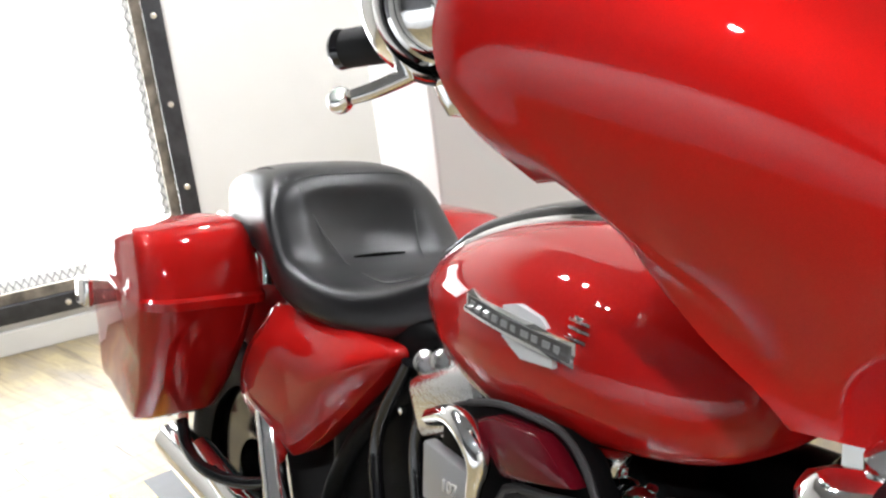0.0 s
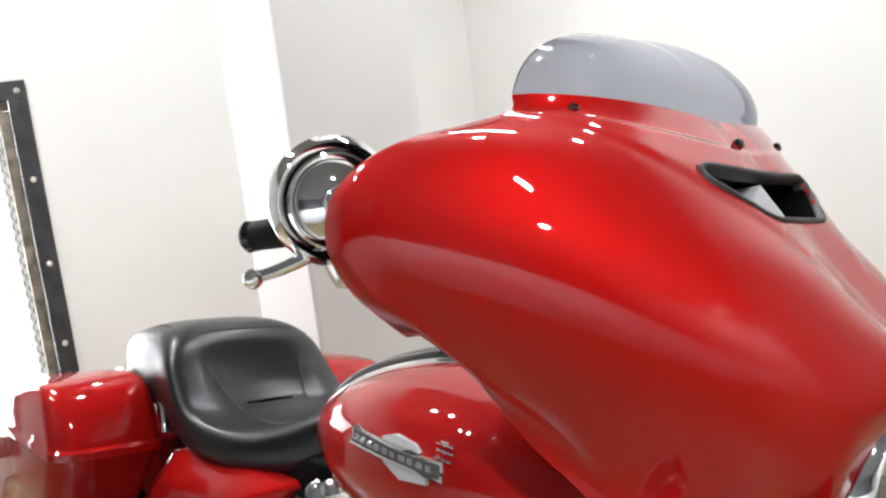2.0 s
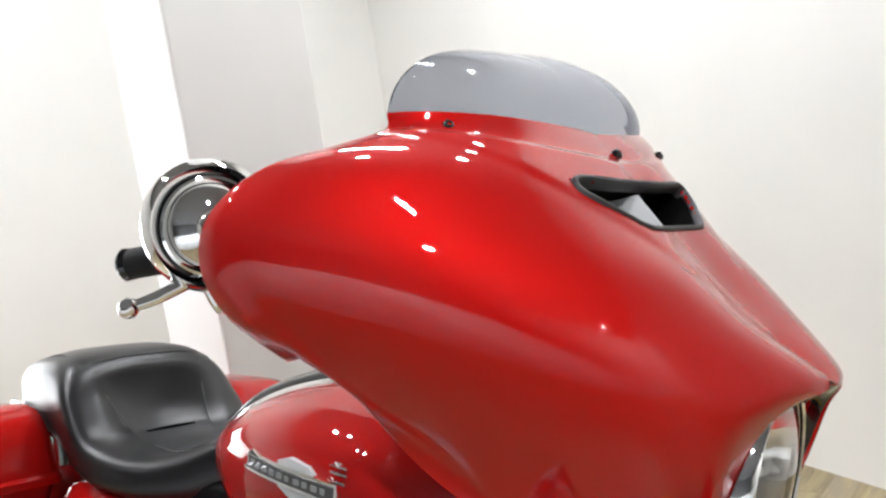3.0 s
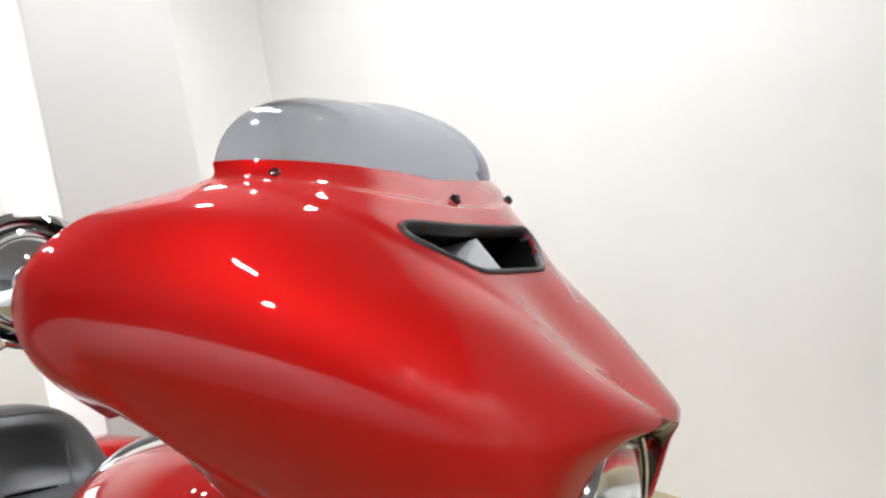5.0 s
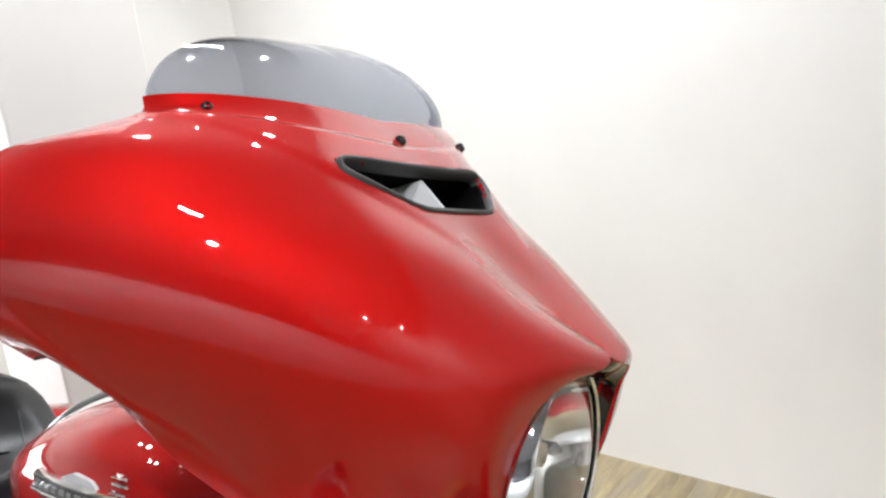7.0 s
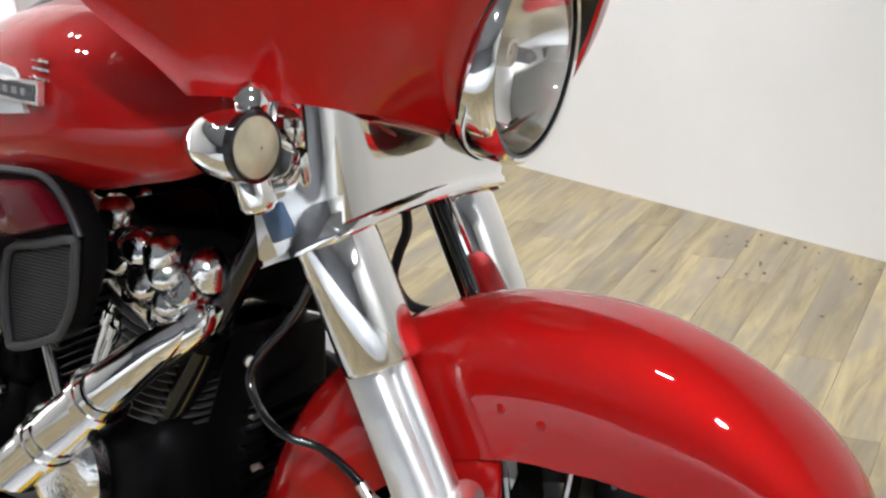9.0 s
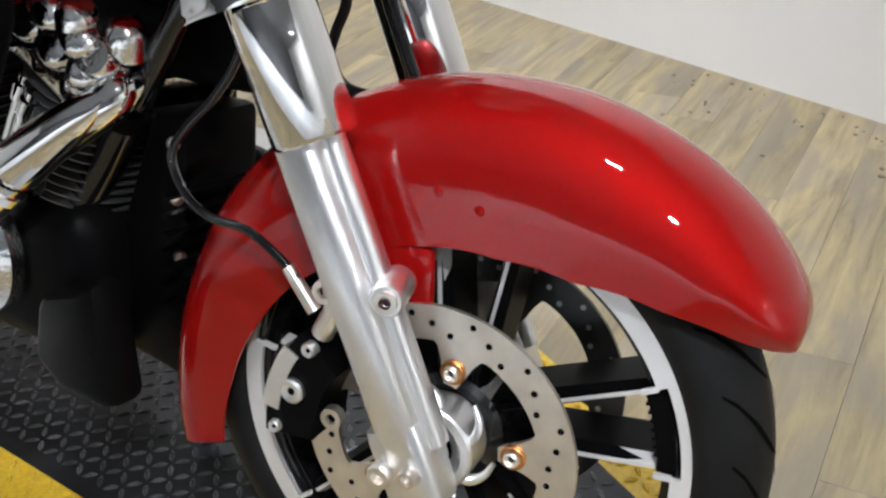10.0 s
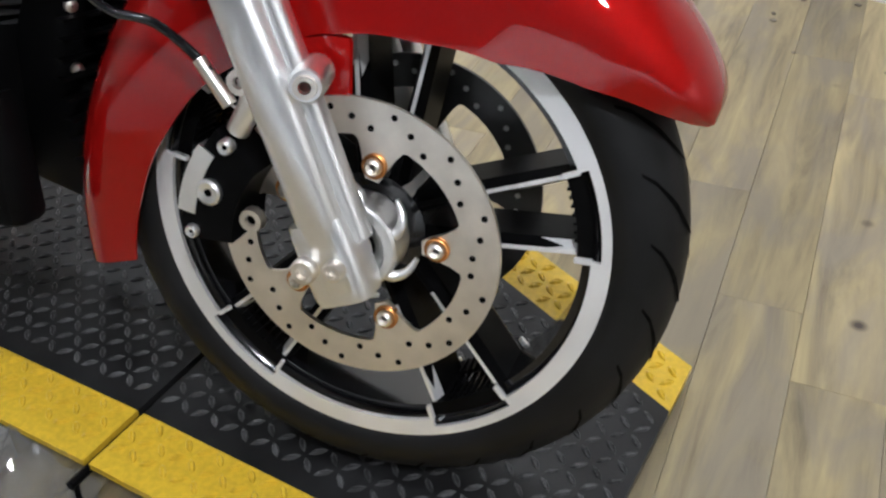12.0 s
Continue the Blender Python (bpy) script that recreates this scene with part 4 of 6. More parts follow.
FEND_OUT = [(26.6, 0.362), (28, 0.371), (31, 0.377), (36, 0.379), (45, 0.379), (60, 0.373), (85, 0.361), (110, 0.354), (135, 0.350), (160, 0.352), (180, 0.362), (197, 0.372)]
FEND_LOW = [(26.6, 0.353), (32, 0.326), (42, 0.283), (57, 0.239), (75, 0.216), (95, 0.208), (130, 0.208), (158, 0.226), (180, 0.252), (197, 0.280)]
FEND_W = [(26.6, 0.042), (27.6, 0.055), (29.6, 0.067), (33, 0.077), (40, 0.084), (60, 0.088), (120, 0.088), (197, 0.082)]


def build_front_fender():
    rows = []
    for k in range(0, 88):
        a = 26.6 + k * 170.4 / 87
        ro, rl, w = by_angle(FEND_OUT, a), by_angle(FEND_LOW, a), by_angle(FEND_W, a)
        sec = []
        shoulder = min(0.088, (ro - rl) * 0.62)
        for j in range(5):
            sec.append((-w, rl + (ro - shoulder - rl) * j / 5))
        for j in range(25):
            t = math.pi * j / 24
            sec.append((-w * math.copysign(abs(math.cos(t)) ** 0.86, math.cos(t)), ro - shoulder + shoulder * math.sin(t) ** 0.94))
        for j in reversed(range(5)):
            sec.append((w, rl + (ro - shoulder - rl) * j / 5))
        ca, sa = math.cos(radians(a)), math.sin(radians(a))
        rows.append([AXLE + Vector((r * ca, y, r * sa)) for y, r in sec])
    f = part("front_fender", solid(grid(rows), 0.003), RED, bike, "glossy red steel front fender", angle=60)
    for side in (-1, 1):
        for x, z in ((-0.006, 0.583), (0.036, 0.572), (-0.15, 0.545)):
            part("rivet", lathe([(0, 0.0050), (0.0012, 0.0042), (0.0018, 0.001)], (x, side * 0.0885, z), (0, side, 0), 10), RED, f, "painted rivet")
    part("fender_bracket", box((-0.055, -0.080, 0.49), (0.09, 0.012, 0.07), 0.006), RED, f, "red fender bracket")
    return f


build_front_fender()


# ---- front wheel ----
def disc_plate(r_in, r_out, y0, y1, n=96, bm=None):
    rings = []
    for r, y in ((r_in, y0), (r_out, y0), (r_out, y1), (r_in, y1)):
        rings.append([AXLE + Vector((r * math.cos(2 * math.pi * k / n), y, r * math.sin(2 * math.pi * k / n))) for k in range(n)])
    return grid(rings, closed_u=True, closed_v=True, bm=bm)


def polar(r, deg, y):
    return AXLE + Vector((r * math.cos(radians(deg)), y, r * math.sin(radians(deg))))


def wedge(r0, r1, a0, a1, y0, y1, n=8, bm=None, r0b=None):
    """A block between two radii and two angles."""
    rows = []
    for k in range(n + 1):
        a = a0 + (a1 - a0) * k / n
        rows.append([polar(r0, a, y0), polar(r1, a, y0), polar(r1, a, y1), polar(r0, a, y1)])
    return grid(rows, closed_u=True, caps=True, bm=bm)


PAIR0 = 14.0


def build_front_wheel():
    wheel = part("front_wheel", disc_plate(0.221, 0.229, -0.040, 0.040), GLOSSBLACK, bike, "black cast wheel with machined lip", angle=30)
    # barrel
    part("rim_barrel", lathe([(-0.052, 0.238), (-0.046, 0.231), (-0.03, 0.226), (0.0, 0.222), (0.03, 0.226), (0.046, 0.231), (0.052, 0.238)], AXLE, (0, 1, 0), 96), GLOSSBLACK, wheel, "black rim barrel")
    for side in (-1, 1):
        # machined lip with notches at the spoke pairs
        for k in range(5):
            c = PAIR0 + 72 * k
            part("rim_lip", wedge(0.2315, 0.2515, c + 11.5, c + 60.5, side * 0.050, side * 0.0555, 16), LIPALU, wheel, "machined bright rim lip", angle=30)
            part("rim_lip", wedge(0.2415, 0.2515, c - 11.5, c + 11.5, side * 0.050, side * 0.0555, 8), LIPALU, wheel, "machined bright rim lip", angle=30)
            part("rim_block", wedge(0.216, 0.2405, c - 11.3, c + 11.3, side * 0.030, side * 0.0465, 8), SATIN, wheel, "black ribbed rim block", angle=30)
            for j in range(-3, 4):
                part("block_rib", wedge(0.2125, 0.2165, c + j * 2.4 - 0.35, c + j * 2.4 + 0.35, side * 0.012, side * 0.045, 1), SATIN, wheel, "")
            for e in (-11.5, 11.5):
                part("machined_edge", wedge(0.215, 0.2320, c + e - 0.6, c + e + 0.6, side * 0.0505, side * 0.056, 1), LIPALU, wheel, "bright machined spoke end")
    for k in range(5):
        for e in (-1, 1):
            c = PAIR0 + 72 * k
            a_out, a_in = c + 10.5 * e, c + 20 * e
            bm = bmesh.new()
            pts_o, pts_i = polar(0.224, a_out, 0), polar(0.052, a_in, 0)
            d = (pts_o - pts_i).normalized()
            n = Vector((-d.z, 0, d.x)) * 0.0085
            rows = []
            for f in (0.0, 0.5, 1.0):
                p = pts_i.lerp(pts_o, f)
                wd = 1.25 - 0.35 * f
                rows.append([p + n * wd + Vector((0, -0.030, 0)), p + n * 0.3 * wd + Vector((0, -0.043, 0)), p - n * 0.3 * wd + Vector((0, -0.043, 0)), p - n * wd + Vector((0, -0.030, 0)),
                             p - n * wd + Vector((0, 0.030, 0)), p - n * 0.3 * wd + Vector((0, 0.043, 0)), p + n * 0.3 * wd + Vector((0, 0.043, 0)), p + n * wd + Vector((0, 0.030, 0))])
            sp = part("spoke", grid(rows, closed_u=True, caps=True), SATIN, wheel, "black cast spoke", angle=20)
            rows = [[p + n * w0 + Vector((0, y0, 0)), p + n * w1 + Vector((0, y1, 0)), p + n * (w1 + e * 0.50) + Vector((0, y1 - 0.004, 0)), p + n * (w0 + e * 0.50) + Vector((0, y0, 0))]
                    for p in (pts_i.lerp(pts_o, f) for f in (0.25, 1.0)) for w0, y0, w1, y1 in ((-e * 0.25, -0.0438, -e * 0.95, -0.031),)]
            part("spoke_edge", grid(rows, closed_u=True, caps=True), LIPALU, sp, "bright machined spoke edge", angle=20)
    part("hub", lathe([(-0.055, 0.030), (-0.050, 0.060), (-0.02, 0.055), (0.02, 0.055), (0.050, 0.060), (0.055, 0.030)], AXLE, (0, 1, 0), 40), GLOSSBLACK, wheel, "black wheel hub")
    part("hub_cover", lathe([(-0.055, 0.043), (-0.062, 0.0470), (-0.100, 0.0470), (-0.103, 0.0450), (-0.103, 0.036), (-0.098, 0.034), (-0.096, 0.024)], AXLE, (0, 1, 0), 56), ALU, wheel, "polished cylindrical hub cover", angle=25)
    for k in range(6):
        a = 20 + 60 * k
        fin = [polar(0.040, a, -0.094), polar(0.052, a + 6, -0.090), polar(0.060, a + 18, -0.086), polar(0.064, a + 32, -0.082)]
        part("hub_fin", tube(fin, [0.006, 0.006, 0.0045, 0.0025], 10, 4), ALU, wheel, "curved polished hub fin")
    part("spacer", lathe([(-0.104, 0.024), (-0.128, 0.024), (-0.128, 0.015)], AXLE, (0, 1, 0), 32), STEEL, wheel, "steel axle spacer")
    # tyre
    prof = [(-0.050, 0.246), (-0.058, 0.256), (-0.0615, 0.268), (-0.059, 0.281), (-0.050, 0.296), (-0.034, 0.309), (-0.014, 0.3165), (0.0, 0.3180), (0.014, 0.3165), (0.034, 0.309), (0.050, 0.296), (0.059, 0.281), (0.0615, 0.268), (0.058, 0.256), (0.050, 0.246)]
    sm = [(p.x, p.y) for p in spline([(a, b, 0) for a, b in prof], 4)]
    ty = part("tyre", lathe(sm, AXLE, (0, 1, 0), 128), RUBBER, wheel, "black grooved road tyre", angle=80)
    # tread grooves: curved near-black strips laid just over the tread, as their shade
    groove = bmesh.new()
    for k in range(26):
        for side in (-1, 1):
            a0 = k * 360 / 26 + (0 if side > 0 else 7)
            line = []
            for f in range(9):
                t = f / 8
                y = side * (0.006 + 0.050 * t)
                rr = by_angle([(0, 0.3182), (0.014, 0.3167), (0.034, 0.3092), (0.050, 0.2962), (0.059, 0.2812), (0.0615, 0.268)], abs(y))
                line.append((rr + 0.0016, a0 + 15 * t ** 1.3, y))
            rows = [[polar(r, a - 0.95 * (1 - abs(2 * i / 8 - 1) * 0.6), y), polar(r, a + 0.95 * (1 - abs(2 * i / 8 - 1) * 0.6), y)] for i, (r, a, y) in enumerate(line)]
            grid(rows, bm=groove)
    tagged(part("tread_groove", groove, DUCTSHADE, ty, "", smooth=False), kind="stuff")
    return wheel


front_wheel = build_front_wheel()


def build_rotor(side, mat):
    """A floating brake rotor with five lugs; discs on its face stand for drilled holes."""
    y0, y1 = side * 0.088, side * 0.083
    n = 160
    r_in, r_out = 0.113, 0.150
    bm = bmesh.new()
    # annulus with inward lugs
    def inner(a):
        d = min(abs((a - (78 - 72 * k) + 180) % 360 - 180) for k in range(5))
        if d < 6.5:
            return 0.070
        if d < 14:
            f = (d - 6.5) / 7.5
            return 0.070 + (0.113 - 0.070) * (f * f * (3 - 2 * f)) ** 0.6
        return r_in
    rows = []
    for k in range(n):
        a = 360 * k / n
        ri = inner(a)
        rows.append([polar(ri, a, y0), polar((ri + r_out) / 2, a, y0), polar(r_out, a, y0), polar(r_out, a, y1), polar((ri + r_out) / 2, a, y1), polar(ri, a, y1)])
    rot = part("brake_rotor", grid(rows, closed_u=True, closed_v=True), mat, front_wheel, "drilled steel brake rotor", angle=30)
    # discs for holes: black with shade, bright on the far rotor for light
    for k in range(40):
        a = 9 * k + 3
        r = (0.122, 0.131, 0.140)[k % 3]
        part("hole_disc", lathe([(0.0, 0.0034), (0.0006, 0.0033), (0.0007, 0.0002)], polar(r, a, y0 if side < 0 else y1), (0, -1, 0), 8), DUCTSHADE if side < 0 else LIPALU, rot, "")
    for k in range(5):
        a = 78 - 72 * k
        b = part("float_bush", lathe([(-0.004, 0.0130), (0.003, 0.0130), (0.0045, 0.0115), (0.003, 0.009)], polar(0.0862, a, y0), (0, side, 0), 20), BRONZE, rot, "bronze floating bush")
        part("rotor_bolt", lathe([(0.0, 0.0095), (0.008, 0.0085), (0.010, 0.006), (0.006, 0.003)], polar(0.0862, a, y0), (0, side, 0), 12), STEEL, rot, "plated rotor bolt")
    return rot


build_rotor(-1, STEEL)
# the far rotor's steel is darkened for the shade it stands in
build_rotor(1, simple("shaded_rotor_steel", (0.10, 0.10, 0.10), 0.4, 1.0, 0.05, 200))


def build_caliper(side):
    bm = wedge(0.112, 0.168, 138, 182, side * 0.070, side * 0.138, 14)
    bmesh.ops.bevel(bm, geom=[e for e in bm.edges if e.calc_face_angle(0) > 0.7], offset=0.007, segments=2, profile=0.5, affect="EDGES")
    cal = part("brake_caliper", bm, SATIN, bike, "black four-piston brake caliper", angle=35)
    bm = wedge(0.153, 0.172, 146, 172, side * 0.095, side * 0.140, 12)
    part("caliper_insert", bm, ALU, cal, "bare aluminium caliper insert", angle=30)
    for r, a, rad in ((0.142, 160, 0.0135), (0.155, 179, 0.007), (0.15, 139, 0.008)):
        part("caliper_bolt", lathe([(-0.004, rad), (0.005, rad), (0.007, rad * 0.8), (0.005, rad * 0.3)], polar(r, a, side * 0.138), (0, side, 0), 18), ALU, cal, "round caliper piston plug")
    part("caliper_bracket", tube([polar(0.155, 134, side * 0.125), polar(0.170, 122, side * 0.13), polar(0.19, 119, side * 0.13)], 0.0115, 12, 3), ALU, cal, "cast caliper bracket")
    part("bracket_bolt", lathe([(0, 0.013), (0.010, 0.012), (0.010, 0.006), (0.006, 0.005)], polar(0.190, 119, side * 0.14), (0, side, 0), 12), STEEL, cal, "bracket bolt")
    part("bracket_bolt", lathe([(0, 0.013), (0.010, 0.012), (0.010, 0.006), (0.006, 0.005)], polar(0.098, 168, side * 0.12), (0, side, 0), 12), STEEL, cal, "bracket bolt")
    return cal


for side in (-1, 1):
    build_caliper(side)
part("brake_hose", tube([(-0.119, -0.137, 0.475), (-0.138, -0.137, 0.498), (-0.188, -0.130, 0.524), (-0.239, -0.125, 0.528), (-0.273, -0.120, 0.547), (-0.295, -0.110, 0.580), (-0.282, -0.100, 0.609), (-0.253, -0.090, 0.642), (-0.225, -0.085, 0.690), (-0.215, -0.08, 0.76)], 0.0048, 10, 6), GLOSSBLACK, bike, "black rubber brake hose")
part("hose_fitting", tube([(-0.108, -0.138, 0.460), (-0.139, -0.137, 0.499)], [0.0075, 0.0065], 10, 4), STEEL, bike, "crimped steel hose fitting")

# ---- handlebar, grip, lever, mirror (turn with the fork) ----
def build_controls(side):
    y = side
    bar = part("handlebar", tube([(-0.33, y * 0.06, 1.10), (-0.36, y * 0.16, 1.17), (-0.42, y * 0.27, 1.21), (-0.52, y * 0.33, 1.21)], 0.0125, 14, 6), CHROME, bike, "chrome handlebar")
    part("grip", tube([(-0.49, y * 0.330, 1.200), (-0.52, y * 0.340, 1.196), (-0.622, y * 0.372, 1.184)], [0.016, 0.0180, 0.0180], 18, 4), RUBBER, bar, "black rubber grip")
    part("grip_end", lathe([(0, 0.0182), (0.008, 0.0192), (0.012, 0.0165), (0.013, 0.002)], (-0.620, y * 0.3715, 1.184), (-0.96, y * 0.27, -0.08), 18), GLOSSBLACK, bar, "black grip end cap")
    part("switch_pod", box((-0.48, y * 0.318, 1.21), (0.07, 0.05, 0.055), 0.012), GLOSSBLACK, bar, "black switch housing")
    lev = [(-0.47, y * 0.355, 1.195), (-0.51, y * 0.385, 1.165), (-0.535, y * 0.410, 1.148), (-0.557, y * 0.431, 1.138)]
    part("lever", tube(lev, [0.010, 0.008, 0.007, 0.006], 12, 5), CHROME, bar, "polished hand lever")
    part("lever_ball", lathe([(0.0115 * math.sin(radians(q)), max(0.0004, 0.0115 * math.cos(radians(q)))) for q in range(-90, 91, 15)], lev[-1], (-0.6, y * 0.6, -0.3), 16), CHROME, bar, "round lever tip")
    # round chrome-backed mirror
    c, d = Vector((-0.492, y * 0.372, 1.222)), Vector((0.80, y * 0.55, -0.08)).normalized()
    mir = part("mirror", lathe([(0.012, 0.058), (0.016, 0.064), (0.0, 0.072), (-0.03, 0.071), (-0.055, 0.054), (-0.066, 0.03), (-0.068, 0.002)], c, d, 48), CHROME, bike, "round chrome mirror housing")
    part("mirror_rim", lathe([(0.013, 0.061), (0.002, 0.058), (0.002, 0.051), (0.008, 0.050)], c, d, 48), GLOSSBLACK, mir, "black inner ring")
    part("mirror_glass", lathe([(0.004, 0.050), (0.016, 0.046), (0.029, 0.032), (0.037, 0.014), (0.038, 0.001)], c, d, 40), CHROME, mir, "domed chrome centre")
    part("centre_ring", lathe([(0.003, 0.0545), (0.011, 0.0535), (0.0125, 0.0505), (0.011, 0.0475), (0.003, 0.0470)], c, d, 48), CHROME, mir, "chrome ring round the centre")
    part("centre_cap", lathe([(0.028, 0.021), (0.040, 0.0195), (0.048, 0.0150), (0.052, 0.008), (0.053, 0.001)], c, d, 32), CHROME, mir, "small rounded chrome cap")
    part("mirror_stem", tube([c + Vector((-0.01, 0, -0.06)), c + Vector((0.0, -y * 0.02, -0.09)), Vector((-0.48, y * 0.32, 1.20))], 0.008, 10, 4), CHROME, mir, "chrome mirror stem")


for side in (-1, 1):
    build_controls(side)


# ---- tank, console, emblem ----
TANK = [(-0.262, 0.050, 0.905, 0.840, 0.0), (-0.268, 0.090, 0.928, 0.815, 0.0), (-0.290, 0.140, 0.952, 0.785, 0.0), (-0.335, 0.183, 0.979, 0.757, 0.0), (-0.42, 0.215, 1.000, 0.738, 0.02), (-0.53, 0.219, 1.006, 0.720, 0.04),
        (-0.64, 0.210, 0.998, 0.715, 0.06), (-0.75, 0.184, 0.976, 0.748, 0.05), (-0.83, 0.146, 0.945, 0.806, 0.03), (-0.875, 0.100, 0.915, 0.845, 0.0)]
tank_rings = along(TANK, 48, 6, 2.3)
# the tunnel under the tank that straddles the frame
for ring in tank_rings:
    wide, low, high = max(p.y for p in ring), min(p.z for p in ring), max(p.z for p in ring)
    for p in ring:
        if p.z < low + 0.3 * (high - low):
            p.z += 0.085 * max(0.0, 1 - (p.y / (0.78 * wide)) ** 2) * min(1.0, (high - low) / 0.2)
tank = part("fuel_tank", grid(tank_rings, closed_u=True, caps=True), RED, bike, "glossy red teardrop fuel tank", M=BODY, angle=70)
CONSOLE = [(-0.42, 0.045, 1.012, 0.98), (-0.50, 0.062, 1.028, 0.985), (-0.62, 0.066, 1.022, 0.975), (-0.74, 0.060, 1.000, 0.955), (-0.84, 0.058, 0.968, 0.925), (-0.92, 0.060, 0.925, 0.88)]
part("console", grid(along(CONSOLE, 24, 5, 3.0), closed_u=True, caps=True), GLOSSBLACK, tank, "black tank console", M=BODY, angle=70)
part("console_trim", grid(along([(x + 0.002, w + 0.006, t - 0.012, b) for x, w, t, b in CONSOLE], 24, 5, 3.0), closed_u=True, caps=True), CHROME, tank, "chrome console trim", M=BODY, angle=70)
part("fuel_cap", lathe([(0, 0.034), (0.010, 0.034), (0.016, 0.028), (0.018, 0.002)], (-0.40, -0.02, 1.000), (0, 0, 1), 32), CHROME, tank, "chrome fuel cap", M=BODY)


def tank_side(x, z):
    """y of the tank's right side at x and z, in its own axes."""
    best, bd = -0.2, 9.0
    for ring in tank_rings:
        for p in ring:
            if p.y < 0:
                d = (p.x - x) ** 2 + (p.z - z) ** 2
                if d < bd:
                    best, bd = p.y, d
    return best




def build_emblem(mirror=1):
    """Long chrome-edged bar with a grey hexagon shield behind."""
    def to_side(a, b, lift):
        x, z = -0.655 + a, 0.905 + b
        return Vector((x, tank_side(x, z) - lift, z))

    def plate_on(outline, lift, thick, name, mat, label, parent):
        bm = bmesh.new()
        cx, cz = sum(p[0] for p in outline) / len(outline), sum(p[1] for p in outline) / len(outline)
        dense = []
        for (a0, b0), (a1, b1) in zip(outline, outline[1:] + outline[:1]):
            for k in range(6):
                dense.append((a0 + (a1 - a0) * k / 6, b0 + (b1 - b0) * k / 6))
        top = [bm.verts.new(to_side(a, b, lift)) for a, b in dense]
        mid = bm.verts.new(to_side(cx, cz, lift))
        low = [bm.verts.new(to_side(a, b, lift - thick)) for a, b in dense]
        n = len(dense)
        for k in range(n):
            bm.faces.new((top[k], top[(k + 1) % n], mid))
            bm.faces.new((top[k], low[k], low[(k + 1) % n], top[(k + 1) % n]))
        return part(name, bm, mat, parent, label, M=BODY @ Matrix.Diagonal((1, mirror, 1, 1)), smooth=False)

    e = plate_on([(0.075, 0.010), (0.102, 0.016), (0.142, 0.009), (0.165, -0.006), (0.172, -0.038), (0.118, -0.040), (0.084, -0.022)], 0.006, 0.008, "emblem_shield", SHIELDGREY, "grey six-sided tank shield", tank)
    plate_on([(0.0, 0.014), (0.205, -0.004), (0.205, -0.030), (0.0, -0.010)], 0.009, 0.008, "emblem_bar", CHROME, "chrome emblem bar", e)
    plate_on([(0.004, 0.009), (0.198, -0.0085), (0.198, -0.0255), (0.004, -0.0065)], 0.0105, 0.004, "emblem_field", simple("emblem_black_%d" % mirror, (0.10, 0.10, 0.10), 0.3, 0.6), "dark field of the bar", e)
    for k in range(10):
        a = 0.014 + k * 0.0180
        w = (0.011, 0.008, 0.012, 0.009)[k % 4]
        b = 0.0005 - k * 0.00170
        plate_on([(a, b + 0.0035), (a + w, b + 0.0028), (a + w, b - 0.0045), (a, b - 0.0038)], 0.0115, 0.003, "emblem_mark", GREYPLATE, "raised plain mark", e)
    for k in range(3):
        plate_on([(0.186, 0.020 - k * 0.009), (0.214, 0.016 - k * 0.009), (0.214, 0.013 - k * 0.009), (0.186, 0.017 - k * 0.009)], 0.006, 0.006, "emblem_stripe", CHROME, "thin chrome stripe", e)


build_emblem(1)

# ---- seat ----
SEAT = [(-0.845, 0.045, 0.925, 0.850), (-0.885, 0.085, 0.905, 0.800), (-0.95, 0.125, 0.880, 0.768), (-1.04, 0.162, 0.865, 0.760), (-1.12, 0.180, 0.866, 0.765), (-1.185, 0.186, 0.884, 0.772), (-1.235, 0.186, 0.938, 0.782),
        (-1.28, 0.180, 0.992, 0.797), (-1.34, 0.168, 1.013, 0.815), (-1.44, 0.152, 1.008, 0.84), (-1.54, 0.130, 0.99, 0.865), (-1.60, 0.095, 0.965, 0.885), (-1.625, 0.05, 0.94, 0.90)]


def dish(p):
    """Hollow the rider's place."""
    f = max(0.0, 1 - ((p.x + 1.10) / 0.17) ** 2)
    if p.z > 0.83 and f > 0:
        p.z -= 0.020 * f * max(0, 1 - (p.y / 0.185) ** 2)
    g = max(0.0, 1 - ((p.x + 1.205) / 0.06) ** 2)
    if p.z > 0.85 and g > 0:
        p.x -= 0.030 * g * max(0, 1 - (p.y / 0.12) ** 2)
    return p


seat_rings = [[dish(p) for p in r] for r in along(SEAT, 52, 6, 3.3)]
seat = part("seat", grid(seat_rings, closed_u=True, caps=True), LEATHER, bike, "black stitched leather two-up seat", M=BODY, angle=80)


def on_seat(x, y):
    best, bd = Vector((x, y, 0.9)), 9.0
    for r in seat_rings:
        for p in r:
            if p.z > 0.80:
                d = (p.x - x) ** 2 + (p.y - y) ** 2 - (p.z * 0.002)
                if d < bd:
                    best, bd = p, d
    return Vector((best.x, best.y, best.z + 0.0005))


